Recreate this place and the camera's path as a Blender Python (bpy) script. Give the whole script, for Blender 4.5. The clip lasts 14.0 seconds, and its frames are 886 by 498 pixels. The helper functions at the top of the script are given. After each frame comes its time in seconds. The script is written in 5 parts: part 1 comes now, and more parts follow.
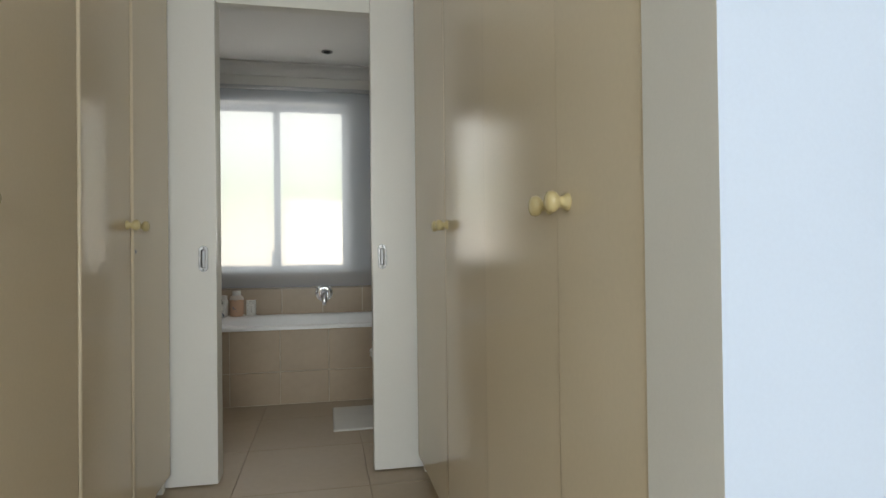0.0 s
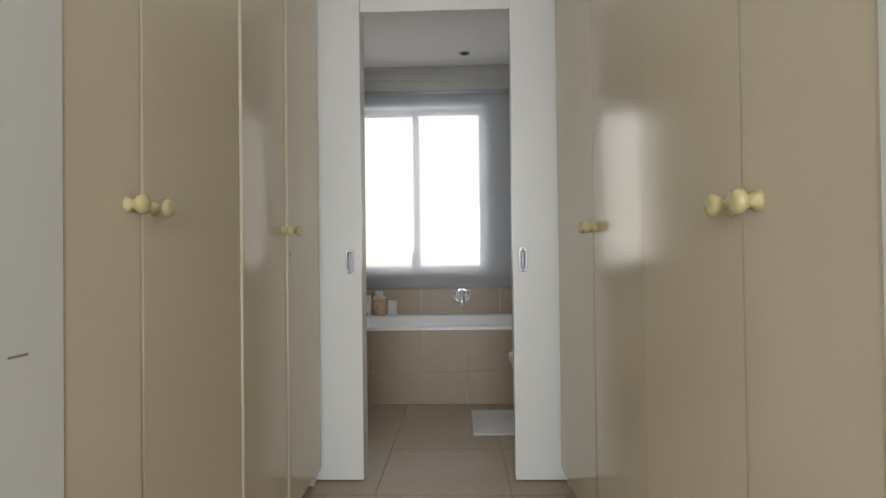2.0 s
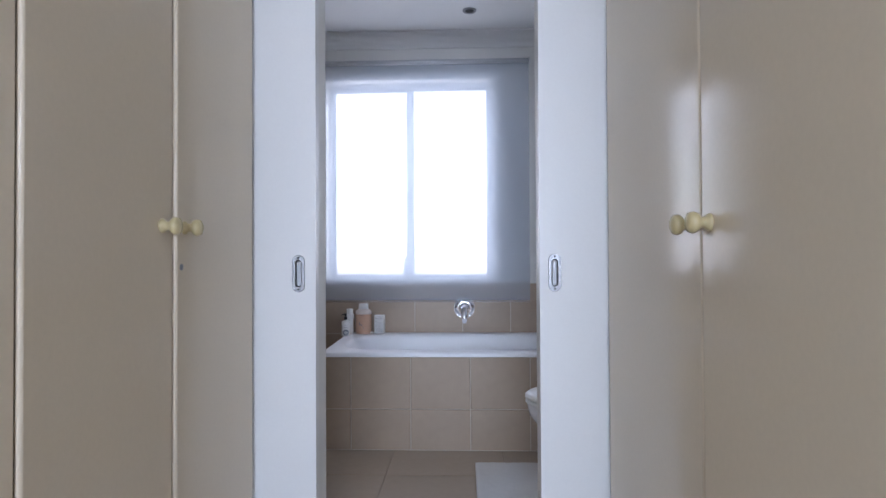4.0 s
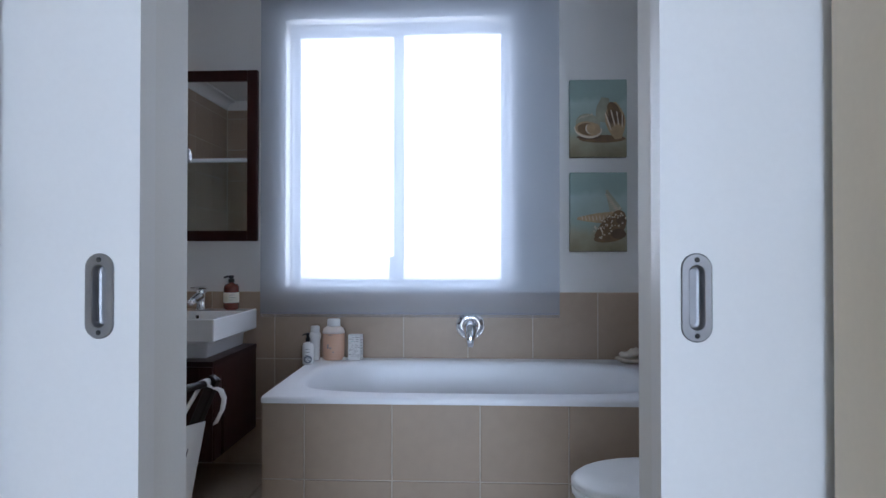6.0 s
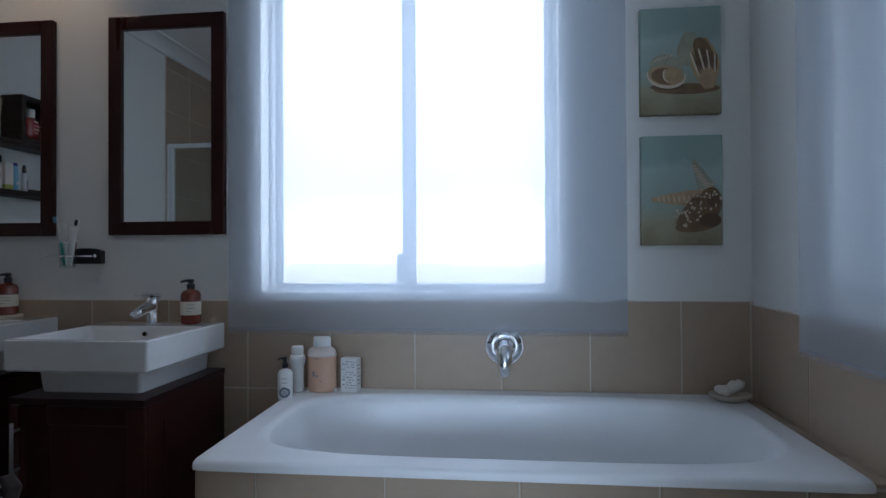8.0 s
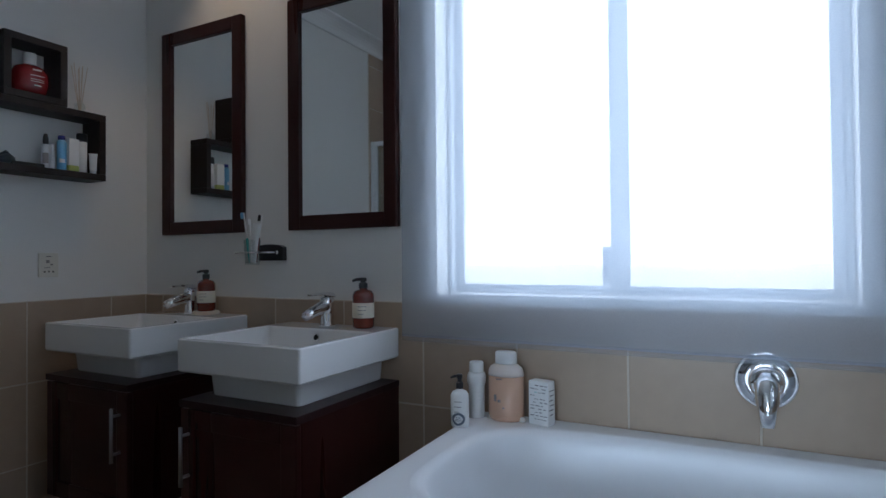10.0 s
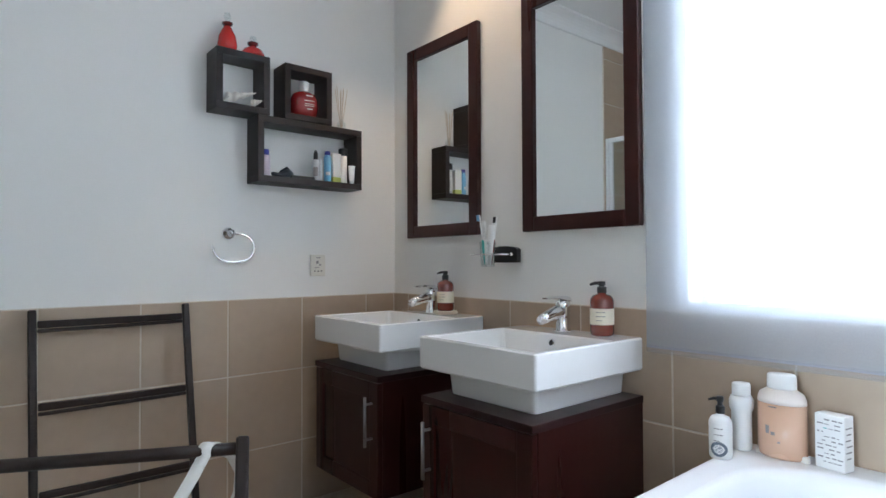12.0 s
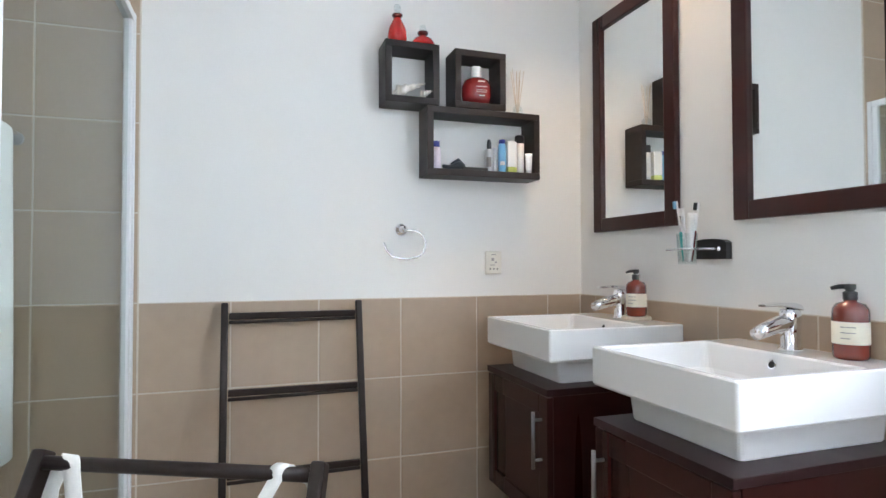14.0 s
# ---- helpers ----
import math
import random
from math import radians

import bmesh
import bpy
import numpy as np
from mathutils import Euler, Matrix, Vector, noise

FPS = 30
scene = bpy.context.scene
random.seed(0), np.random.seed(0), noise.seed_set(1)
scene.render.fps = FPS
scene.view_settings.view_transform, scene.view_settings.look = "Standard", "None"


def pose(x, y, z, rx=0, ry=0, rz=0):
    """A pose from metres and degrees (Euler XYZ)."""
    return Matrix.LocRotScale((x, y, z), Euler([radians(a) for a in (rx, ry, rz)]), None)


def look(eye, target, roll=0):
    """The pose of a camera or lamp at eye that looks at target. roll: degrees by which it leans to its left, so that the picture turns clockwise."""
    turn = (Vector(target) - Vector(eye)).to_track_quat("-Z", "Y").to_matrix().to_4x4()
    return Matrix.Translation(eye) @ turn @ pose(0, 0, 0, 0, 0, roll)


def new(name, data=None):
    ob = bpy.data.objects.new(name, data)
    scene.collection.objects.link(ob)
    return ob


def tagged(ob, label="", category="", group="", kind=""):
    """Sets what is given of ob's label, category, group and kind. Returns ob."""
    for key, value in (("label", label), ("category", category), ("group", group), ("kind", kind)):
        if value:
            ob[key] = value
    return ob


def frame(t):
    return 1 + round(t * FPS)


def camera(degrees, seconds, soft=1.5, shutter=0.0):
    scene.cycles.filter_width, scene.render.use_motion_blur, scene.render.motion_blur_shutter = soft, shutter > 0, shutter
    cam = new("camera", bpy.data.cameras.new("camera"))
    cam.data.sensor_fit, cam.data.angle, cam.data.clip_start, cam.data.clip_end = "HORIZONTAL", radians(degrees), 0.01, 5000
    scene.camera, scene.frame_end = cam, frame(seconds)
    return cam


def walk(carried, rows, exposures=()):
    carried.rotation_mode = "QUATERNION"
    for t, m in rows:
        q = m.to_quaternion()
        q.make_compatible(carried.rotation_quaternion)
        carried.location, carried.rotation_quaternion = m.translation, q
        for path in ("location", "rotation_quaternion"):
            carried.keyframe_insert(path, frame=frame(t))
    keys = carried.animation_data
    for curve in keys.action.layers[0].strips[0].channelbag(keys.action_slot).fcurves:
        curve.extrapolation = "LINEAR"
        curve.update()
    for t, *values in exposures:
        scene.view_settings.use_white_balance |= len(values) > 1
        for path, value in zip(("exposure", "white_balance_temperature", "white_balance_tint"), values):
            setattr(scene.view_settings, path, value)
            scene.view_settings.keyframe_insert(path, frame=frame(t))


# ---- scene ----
cam = camera(75.2, 14.0)
PATH = [
    (0, (2.508, -4.997, 1.041), (2.906, -3.037, 1.061), -0.7),
    (0.5, (2.503, -4.973, 1.041), (2.752, -2.989, 1.061), -0.7),
    (1, (2.494, -4.948, 1.041), (2.606, -2.952, 1.062), -0.6),
    (1.5, (2.482, -4.932, 1.038), (2.483, -2.932, 1.064), -0.6),
    (2, (2.485, -4.91, 1.056), (2.422, -2.911, 1.08), -0.7),
    (2.5, (2.502, -4.709, 1.064), (2.428, -2.711, 1.101), -0.5),
    (3, (2.496, -4.520, 1.088), (2.424, -2.521, 1.12), -0.3),
    (5.5, (2.484, -3.203, 1.086), (2.402, -1.204, 1.11), -0.2),
    (6, (2.468, -2.986, 1.093), (2.386, -0.988, 1.114), -0.0),
    (6.5, (2.453, -2.765, 1.09), (2.364, -0.767, 1.117), -0.2),
    (7, (2.454, -2.596, 1.08), (2.369, -0.598, 1.111), -0.1),
    (7.2, (2.459, -2.53, 1.081), (2.377, -0.532, 1.11), -0.1),
    (9.3, (2.495, -1.833, 1.063), (1.871, 0.067, 1.088), -0.5),
    (9.5, (2.474, -1.809, 1.06), (1.79, 0.07, 1.089), -0.4),
    (10, (2.435, -1.727, 1.057), (1.515, 0.048, 1.086), -0.5),
    (10.5, (2.415, -1.691, 1.058), (1.294, -0.035, 1.095), -0.4),
    (11, (2.397, -1.678, 1.063), (1.121, -0.138, 1.099), -0.3),
    (11.5, (2.381, -1.675, 1.057), (0.977, -0.251, 1.1), -0.1),
    (12, (2.361, -1.663, 1.052), (0.829, -0.379, 1.098), -0.2),
    (12.5, (2.342, -1.647, 1.05), (0.7, -0.505, 1.1), -0.1),
    (13, (2.324, -1.603, 1.052), (0.592, -0.604, 1.105), -0.0),
    (13.5, (2.27, -1.509, 1.031), (0.462, -0.655, 1.081), -0.2),
    (14, (2.233, -1.405, 1.04), (0.339, -0.764, 1.088), -0.1),
]
EXPOSURES = [(0.0, -0.15, 7700, 11), (1.0, 0.15, 8500, 13), (1.6, 0.05, 8100, 14), (2.3, 0.0, 6900, 17), (3.0, 0.27, 6250, 22), (5.5, 0.56, 5720, 19), (7.2, 0.30, 5450, 13), (9.4, 0.10, 5420, 11), (10.5, 0.68, 5650, 11),
             (11.2, 1.28, 5860, 11), (12.0, 1.98, 6010, 11), (12.5, 2.24, 6080, 11), (13.0, 2.42, 6120, 11), (14.0, 2.65, 6180, 12)]
walk(cam, [(t, look(eye, target, roll)) for t, eye, target, roll in PATH], EXPOSURES)

# ---- world, sun, lamps ----
SKY_STRENGTH = 0.15
world = bpy.data.worlds.new("world")
scene.world = world
world.use_nodes = True
wn, wl = world.node_tree.nodes, world.node_tree.links
sky = wn.new("ShaderNodeTexSky")
sky.sky_type = "NISHITA"
sky.sun_disc = False
sky.sun_elevation, sky.sun_rotation = radians(52), radians(215)
sky.air_density, sky.dust_density, sky.ozone_density = 1.0, 2.5, 1.0
wl.new(sky.outputs[0], wn["Background"].inputs[0])
wn["Background"].inputs[1].default_value = SKY_STRENGTH


def lamp(name, kind, m, energy, colour=(1, 1, 1), **more):
    data = bpy.data.lights.new(name, kind)
    data.energy, data.color = energy, colour
    for key, value in more.items():
        if key == "size":
            data.size = value
        if key == "size_y":
            data.shape, data.size_y = "RECTANGLE", value
        if key == "angle":
            data.angle = value
        if key == "spot":
            data.spot_size, data.spot_blend = value, 0.6
        if key == "soft":
            data.shadow_soft_size = value
    ob = new(name, data)
    ob.matrix_world = m
    return ob


# the sun stands behind the house, so that no direct light enters the bathroom
lamp("sun", "SUN", look((-6, -9, 16), (0, 0, 0)), 3.0, (1, 0.95, 0.88), angle=radians(0.5))
# daylight in the bedroom's window, behind the start of the walk
lamp("bedroom_daylight", "AREA", look((2.50, -8.3, 1.6), (2.45, -4.4, 1.35)), 130, (0.73, 0.87, 1.0), size=2.2, size_y=1.5)
# sky light in the two bathroom windows' openings
lamp("window_daylight", "AREA", look((2.09, 0.30, 1.65), (2.09, -3, 1.45)), 14, (0.90, 0.95, 1.0), size=1.5, size_y=1.75)
lamp("side_daylight", "AREA", look((4.35, -1.25, 1.65), (0, -1.25, 1.4)), 24, (0.90, 0.95, 1.0), size=1.3, size_y=1.6)
# warm ceiling spot by the mirrors
lamp("mirror_spot", "SPOT", look((0.62, -0.22, 2.628), (0.62, -0.20, 0)), 6.5, (1, 0.68, 0.40), spot=radians(88), soft=0.03)


# ---- materials ----
def material(name, base, rough=0.5, metal=0.0, vary=0.06, grain=40.0, large=2.0, bump=0.0, random_piece=0.0, coat=0.0, spread=(0.8, 1.0, 1.25), stretch=(1, 1, 1), sheen=0.5):
    m = bpy.data.materials.new(name)
    m.use_nodes = True
    n, l = m.node_tree.nodes, m.node_tree.links
    p = n["Principled BSDF"]
    p.inputs["Metallic"].default_value = metal
    p.inputs["Specular IOR Level"].default_value = sheen
    p.inputs["Coat Weight"].default_value = coat
    p.inputs["Coat Roughness"].default_value = 0.12
    co = n.new("ShaderNodeTexCoord")
    mp = n.new("ShaderNodeMapping")
    mp.inputs["Scale"].default_value = stretch
    l.new(co.outputs["Object"], mp.inputs[0])
    fine, broad = n.new("ShaderNodeTexNoise"), n.new("ShaderNodeTexNoise")
    fine.inputs["Scale"].default_value, fine.inputs["Detail"].default_value = grain, 5
    broad.inputs["Scale"].default_value, broad.inputs["Detail"].default_value = large, 3
    l.new(mp.outputs[0], fine.inputs["Vector"])
    l.new(mp.outputs[0], broad.inputs["Vector"])
    total = n.new("ShaderNodeMath")
    total.operation = "ADD"
    l.new(fine.outputs[0], total.inputs[0])
    l.new(broad.outputs[0], total.inputs[1])
    last = total
    if random_piece:
        info = n.new("ShaderNodeObjectInfo")
        shift = n.new("ShaderNodeMath")
        shift.operation, shift.inputs[1].default_value = "MULTIPLY_ADD", random_piece
        l.new(info.outputs["Random"], shift.inputs[0])
        l.new(total.outputs[0], shift.inputs[2])
        last = shift
    span = n.new("ShaderNodeMapRange")
    span.inputs["From Min"].default_value, span.inputs["From Max"].default_value = 0.55, 1.45 + random_piece
    span.inputs["To Min"].default_value, span.inputs["To Max"].default_value = 1 - vary, 1 + vary
    l.new(last.outputs[0], span.inputs[0])
    mul = n.new("ShaderNodeVectorMath")
    mul.operation = "SCALE"
    mul.inputs[0].default_value = base
    l.new(span.outputs[0], mul.inputs["Scale"])
    l.new(mul.outputs[0], p.inputs["Base Color"])
    rr = n.new("ShaderNodeMapRange")
    rr.inputs["From Min"].default_value, rr.inputs["From Max"].default_value = 0.3, 0.7
    rr.inputs["To Min"].default_value, rr.inputs["To Max"].default_value = rough * spread[0], min(1, rough * spread[2])
    l.new(broad.outputs[0], rr.inputs[0])
    l.new(rr.outputs[0], p.inputs["Roughness"])
    if bump:
        b = n.new("ShaderNodeBump")
        b.inputs["Strength"].default_value, b.inputs["Distance"].default_value = bump, 0.002
        l.new(fine.outputs[0], b.inputs["Height"])
        l.new(b.outputs[0], p.inputs["Normal"])
    return m


def glass_material(name, colour=(1, 1, 1), rough=0.0, clear=0.9):
    """Thin glass: mostly let through, with a faint gloss."""
    m = bpy.data.materials.new(name)
    m.use_nodes = True
    n, l = m.node_tree.nodes, m.node_tree.links
    n.remove(n["Principled BSDF"])
    t, g = n.new("ShaderNodeBsdfTransparent"), n.new("ShaderNodeBsdfGlossy")
    mix, fr, span = n.new("ShaderNodeMixShader"), n.new("ShaderNodeLayerWeight"), n.new("ShaderNodeMath")
    t.inputs[0].default_value = (*colour, 1)
    g.inputs["Roughness"].default_value = rough
    fr.inputs["Blend"].default_value = 0.5
    span.operation, span.inputs[1].default_value = "POWER", 5.0
    low = n.new("ShaderNodeMath")
    low.operation, low.inputs[1].default_value, low.inputs[2].default_value = "MULTIPLY_ADD", 0.35, 0.035
    l.new(fr.outputs["Facing"], span.inputs[0])
    l.new(span.outputs[0], low.inputs[0])
    l.new(low.outputs[0], mix.inputs[0])
    l.new(t.outputs[0], mix.inputs[1])
    l.new(g.outputs[0], mix.inputs[2])
    l.new(mix.outputs[0], n["Material Output"].inputs[0])
    return m


def fabric_screen(name, colour, clear):
    """Woven screen cloth: part see-through, part translucent, with a fine weave."""
    m = bpy.data.materials.new(name)
    m.use_nodes = True
    n, l = m.node_tree.nodes, m.node_tree.links
    n.remove(n["Principled BSDF"])
    t, d, s = n.new("ShaderNodeBsdfTransparent"), n.new("ShaderNodeBsdfDiffuse"), n.new("ShaderNodeBsdfTranslucent")
    co, wv = n.new("ShaderNodeTexCoord"), n.new("ShaderNodeTexNoise")
    wv.inputs["Scale"].default_value = 260
    l.new(co.outputs["Object"], wv.inputs["Vector"])
    ramp = n.new("ShaderNodeMapRange")
    ramp.inputs["To Min"].default_value, ramp.inputs["To Max"].default_value = clear - 0.03, clear + 0.03
    l.new(wv.outputs[0], ramp.inputs[0])
    d.inputs[0].default_value = (*colour, 1)
    s.inputs[0].default_value = (*colour, 1)
    a, b = n.new("ShaderNodeMixShader"), n.new("ShaderNodeMixShader")
    a.inputs[0].default_value = 0.45
    l.new(d.outputs[0], a.inputs[1])
    l.new(s.outputs[0], a.inputs[2])
    l.new(ramp.outputs[0], b.inputs[0])
    l.new(a.outputs[0], b.inputs[1])
    l.new(t.outputs[0], b.inputs[2])
    l.new(b.outputs[0], n["Material Output"].inputs[0])
    return m


def glow_material(name, colour, strength):
    m = bpy.data.materials.new(name)
    m.use_nodes = True
    p = m.node_tree.nodes["Principled BSDF"]
    p.inputs["Emission Color"].default_value = (*colour, 1)
    p.inputs["Emission Strength"].default_value = strength
    return m


M_PAINT = material("wall paint", (0.78, 0.775, 0.75), 0.6, vary=0.025, grain=180, large=1.5, bump=0.05)
M_CEIL = material("ceiling paint", (0.80, 0.80, 0.79), 0.8, vary=0.02, grain=150, large=1.2, bump=0.04)
M_TILE = material("beige ceramic tile", (0.425, 0.330, 0.243), 0.34, vary=0.08, grain=22, large=3.5, bump=0.02, random_piece=0.35)
M_FLOOR = material("cream floor tile", (0.43, 0.345, 0.255), 0.40, vary=0.08, grain=26, large=2.5, bump=0.02, random_piece=0.25)
M_GROUT = material("pale grout", (0.60, 0.545, 0.46), 0.9, vary=0.12, grain=60, large=4, bump=0.1)
M_GROUT_FLOOR = material("grey-brown floor grout", (0.36, 0.29, 0.22), 0.9, vary=0.12, grain=60, large=4, bump=0.1)
# wall paint with the blue of the bedroom's daylight put into its colour
M_PAINT_DAYLIT = material("wall paint with blue daylight tint", (0.54, 0.63, 0.78), 0.6, vary=0.025, grain=180, large=1.5, bump=0.05)
M_CREAM = material("cream gloss paint", (0.74, 0.640, 0.490), 0.15, vary=0.03, grain=90, large=1.2, bump=0.03, spread=(0.85, 1, 1.2), sheen=0.27)
M_KNOB = material("pale yellow gloss paint", (0.58, 0.48, 0.26), 0.28, vary=0.03, grain=60)
M_DOOR = material("white satin paint", (0.80, 0.80, 0.79), 0.38, vary=0.02, grain=120, large=1.5, bump=0.03)
M_TRIM = material("white trim paint", (0.80, 0.80, 0.78), 0.4, vary=0.02, grain=100)
M_STEEL = material("brushed steel", (0.30, 0.30, 0.31), 0.42, 1.0, vary=0.06, grain=120, stretch=(1, 1, 12))
M_CHROME = material("chrome", (0.82, 0.83, 0.85), 0.06, 1.0, vary=0.02)
M_ENAMEL = material("white enamel", (0.84, 0.85, 0.86), 0.36, vary=0.012, grain=20)
M_CERAMIC = material("white ceramic", (0.79, 0.79, 0.785), 0.10, vary=0.012, grain=20, coat=0.4)
M_WENGE = material("dark mahogany-stained wood", (0.034, 0.0085, 0.0075), 0.30, vary=0.20, grain=34, large=4, bump=0.03, stretch=(1, 1, 0.08), sheen=0.3)
M_WENGE_X = material("dark mahogany-stained wood top", (0.024, 0.009, 0.010), 0.34, vary=0.22, grain=30, large=4, bump=0.04, stretch=(0.1, 1, 1), sheen=0.28)
M_SHELF = material("dark brown shelf veneer", (0.022, 0.015, 0.014), 0.45, sheen=0.3, vary=0.25, grain=40, large=4, bump=0.05, stretch=(1, 0.12, 1))
M_BLACKWOOD = material("black-brown stained wood", (0.018, 0.0105, 0.0085), 0.42, sheen=0.3, vary=0.3, grain=40, large=5, bump=0.06)
M_MIRROR = material("mirror", (0.86, 0.88, 0.87), 0.015, 1.0, vary=0.0)
M_GLASS = glass_material("clear glass")
M_SHGLASS = glass_material("shower glass", (0.90, 0.93, 0.92))
M_BLIND = fabric_screen("grey-blue screen cloth", (0.64, 0.705, 0.795), 0.50)
M_HEM = fabric_screen("sheer hem cloth", (0.60, 0.66, 0.74), 0.78)
M_ALU = material("white coated aluminium", (0.74, 0.76, 0.78), 0.35, vary=0.03, grain=80)
M_SLAT = material("grey aluminium slat", (0.40, 0.42, 0.45), 0.45, vary=0.05, grain=80)
M_MAT = material("white cotton", (0.78, 0.77, 0.75), 0.95, vary=0.06, grain=300, large=8, bump=0.6)
M_CLOTH = material("white canvas", (0.76, 0.75, 0.72), 0.9, vary=0.04, grain=220, large=6, bump=0.3)
M_BLACK = material("black plastic", (0.02, 0.02, 0.022), 0.3, vary=0.05)
M_WHITEP = material("white plastic", (0.80, 0.80, 0.78), 0.35, vary=0.02)
M_LABEL = material("cream paper label", (0.80, 0.75, 0.62), 0.7, vary=0.04, grain=120)
M_PRINT = material("grey print", (0.27, 0.255, 0.25), 0.7, vary=0.05)
M_PRINTW = material("white print", (0.75, 0.70, 0.68), 0.6, vary=0.05)
M_AMBER = material("brown-red plastic", (0.16, 0.030, 0.018), 0.16, vary=0.08, grain=12, coat=0.5)
M_RED = material("red glass", (0.52, 0.012, 0.010), 0.06, vary=0.05, grain=10, coat=0.8)
M_REDLIQ = material("dark red plastic", (0.22, 0.010, 0.012), 0.2, vary=0.05, grain=10, coat=0.6)
M_PEACH = material("peach bath gel", (0.66, 0.42, 0.29), 0.25, vary=0.04, grain=10, coat=0.3)
M_BLUE = material("light blue plastic", (0.18, 0.42, 0.66), 0.3, vary=0.05)
M_NAVY = material("deep blue plastic", (0.02, 0.03, 0.24), 0.3, vary=0.05)
M_DKBLUE = material("blue-black plastic", (0.012, 0.020, 0.035), 0.35, vary=0.1)
M_GREEN = material("yellow-green plastic", (0.50, 0.56, 0.16), 0.35, vary=0.05)
M_TEAL = material("teal plastic", (0.05, 0.45, 0.42), 0.3, vary=0.05)
M_SILVER = material("silvery plastic", (0.62, 0.64, 0.66), 0.3, 0.4, vary=0.05)
M_SHELL = material("chalky shell", (0.76, 0.71, 0.64), 0.7, vary=0.10, grain=50, large=8, bump=0.4)
M_SOAP = material("cream stone", (0.62, 0.55, 0.45), 0.7, vary=0.10, grain=50, large=8, bump=0.3)
M_REED = material("pale reed", (0.62, 0.52, 0.40), 0.8, vary=0.1, grain=80)
M_SOCKET = material("ivory plastic", (0.70, 0.68, 0.61), 0.35, vary=0.02)
M_TUMBLER = glass_material("tumbler glass", (0.92, 0.95, 0.95))
M_BLUEGLASS = glass_material("blue tumbler glass", (0.80, 0.87, 0.95), 0.05)
M_GROUND = material("pale paving", (0.62, 0.60, 0.55), 0.9, vary=0.12, grain=3, large=0.2, bump=0.2)
M_LEAF = material("hedge leaves", (0.07, 0.11, 0.035), 0.6, vary=0.4, grain=6, large=1)
M_RUBBER = material("dark gap", (0.03, 0.03, 0.03), 0.9, vary=0.05)


# ---- mesh helpers ----
def link_mesh(name, bm, mat_, parent=None, label="", smooth=False):
    me = bpy.data.meshes.new(name)
    bmesh.ops.recalc_face_normals(bm, faces=bm.faces)
    bm.to_mesh(me)
    bm.free()
    me.materials.append(mat_)
    if smooth:
        for f in me.polygons:
            f.use_smooth = True
    ob = new(name, me)
    if parent is not None:
        ob.parent = parent
    if label:
        ob["label"] = label
    return ob


def part(name, bm, mat_, parent, label="", smooth=False):
    return link_mesh(name, bm, mat_, parent, label, smooth)


def base(name, place, label, category, group="", turn=0):
    ob = new(name)
    ob.empty_display_size = 0.05
    ob.matrix_basis = pose(*place, 0, 0, turn)
    return tagged(ob, label, category, group)


def box(x0, x1, y0, y1, z0, z1, bevel=0.0, seg=2, bm=None):
    b = bmesh.new() if bm is None or bevel else bm
    made = bmesh.ops.create_cube(b, size=1, matrix=Matrix.LocRotScale(((x0 + x1) / 2, (y0 + y1) / 2, (z0 + z1) / 2), None, (abs(x1 - x0), abs(y1 - y0), abs(z1 - z0))))
    if bevel:
        bmesh.ops.bevel(b, geom=b.edges[:], offset=bevel, segments=seg, profile=0.5, affect="EDGES")
        if bm is not None:
            join(bm, b)
            return bm
    return b


def join(target, other):
    tmp = bpy.data.meshes.new("tmp")
    other.to_mesh(tmp)
    other.free()
    target.from_mesh(tmp)
    bpy.data.meshes.remove(tmp)
    return target


def lathe(profile, steps=28, m=None, bm=None, flat=1.0):
    """Turns (radius, height) pairs about z; flat squeezes it along y."""
    b = bmesh.new() if bm is None else bm
    rings = []
    for r, z in profile:
        ring = []
        for k in range(steps):
            a = 2 * math.pi * k / steps
            v = Vector((max(r, 0.0002) * math.cos(a), max(r, 0.0002) * math.sin(a) * flat, z))
            ring.append(b.verts.new(m @ v if m is not None else v))
        rings.append(ring)
    for lo, hi in zip(rings, rings[1:]):
        for k in range(steps):
            b.faces.new((lo[k], lo[(k + 1) % steps], hi[(k + 1) % steps], hi[k]))
    b.faces.new(rings[0][::-1])
    b.faces.new(rings[-1])
    return b


def tube(points, radius, steps=10, bm=None):
    """A round rod along points."""
    b = bmesh.new() if bm is None else bm
    pts = [Vector(p) for p in points]
    rings, side = [], None
    for k, p in enumerate(pts):
        d = (pts[min(k + 1, len(pts) - 1)] - pts[max(k - 1, 0)]).normalized()
        if side is None:
            side = d.orthogonal().normalized()
        side = (side - d * side.dot(d)).normalized()
        up = d.cross(side)
        r = radius[k] if isinstance(radius, (list, tuple)) else radius
        rings.append([b.verts.new(p + r * (math.cos(a) * side + math.sin(a) * up)) for a in (2 * math.pi * j / steps for j in range(steps))])
    for lo, hi in zip(rings, rings[1:]):
        for j in range(steps):
            b.faces.new((lo[j], lo[(j + 1) % steps], hi[(j + 1) % steps], hi[j]))
    b.faces.new(rings[0][::-1])
    b.faces.new(rings[-1])
    return b


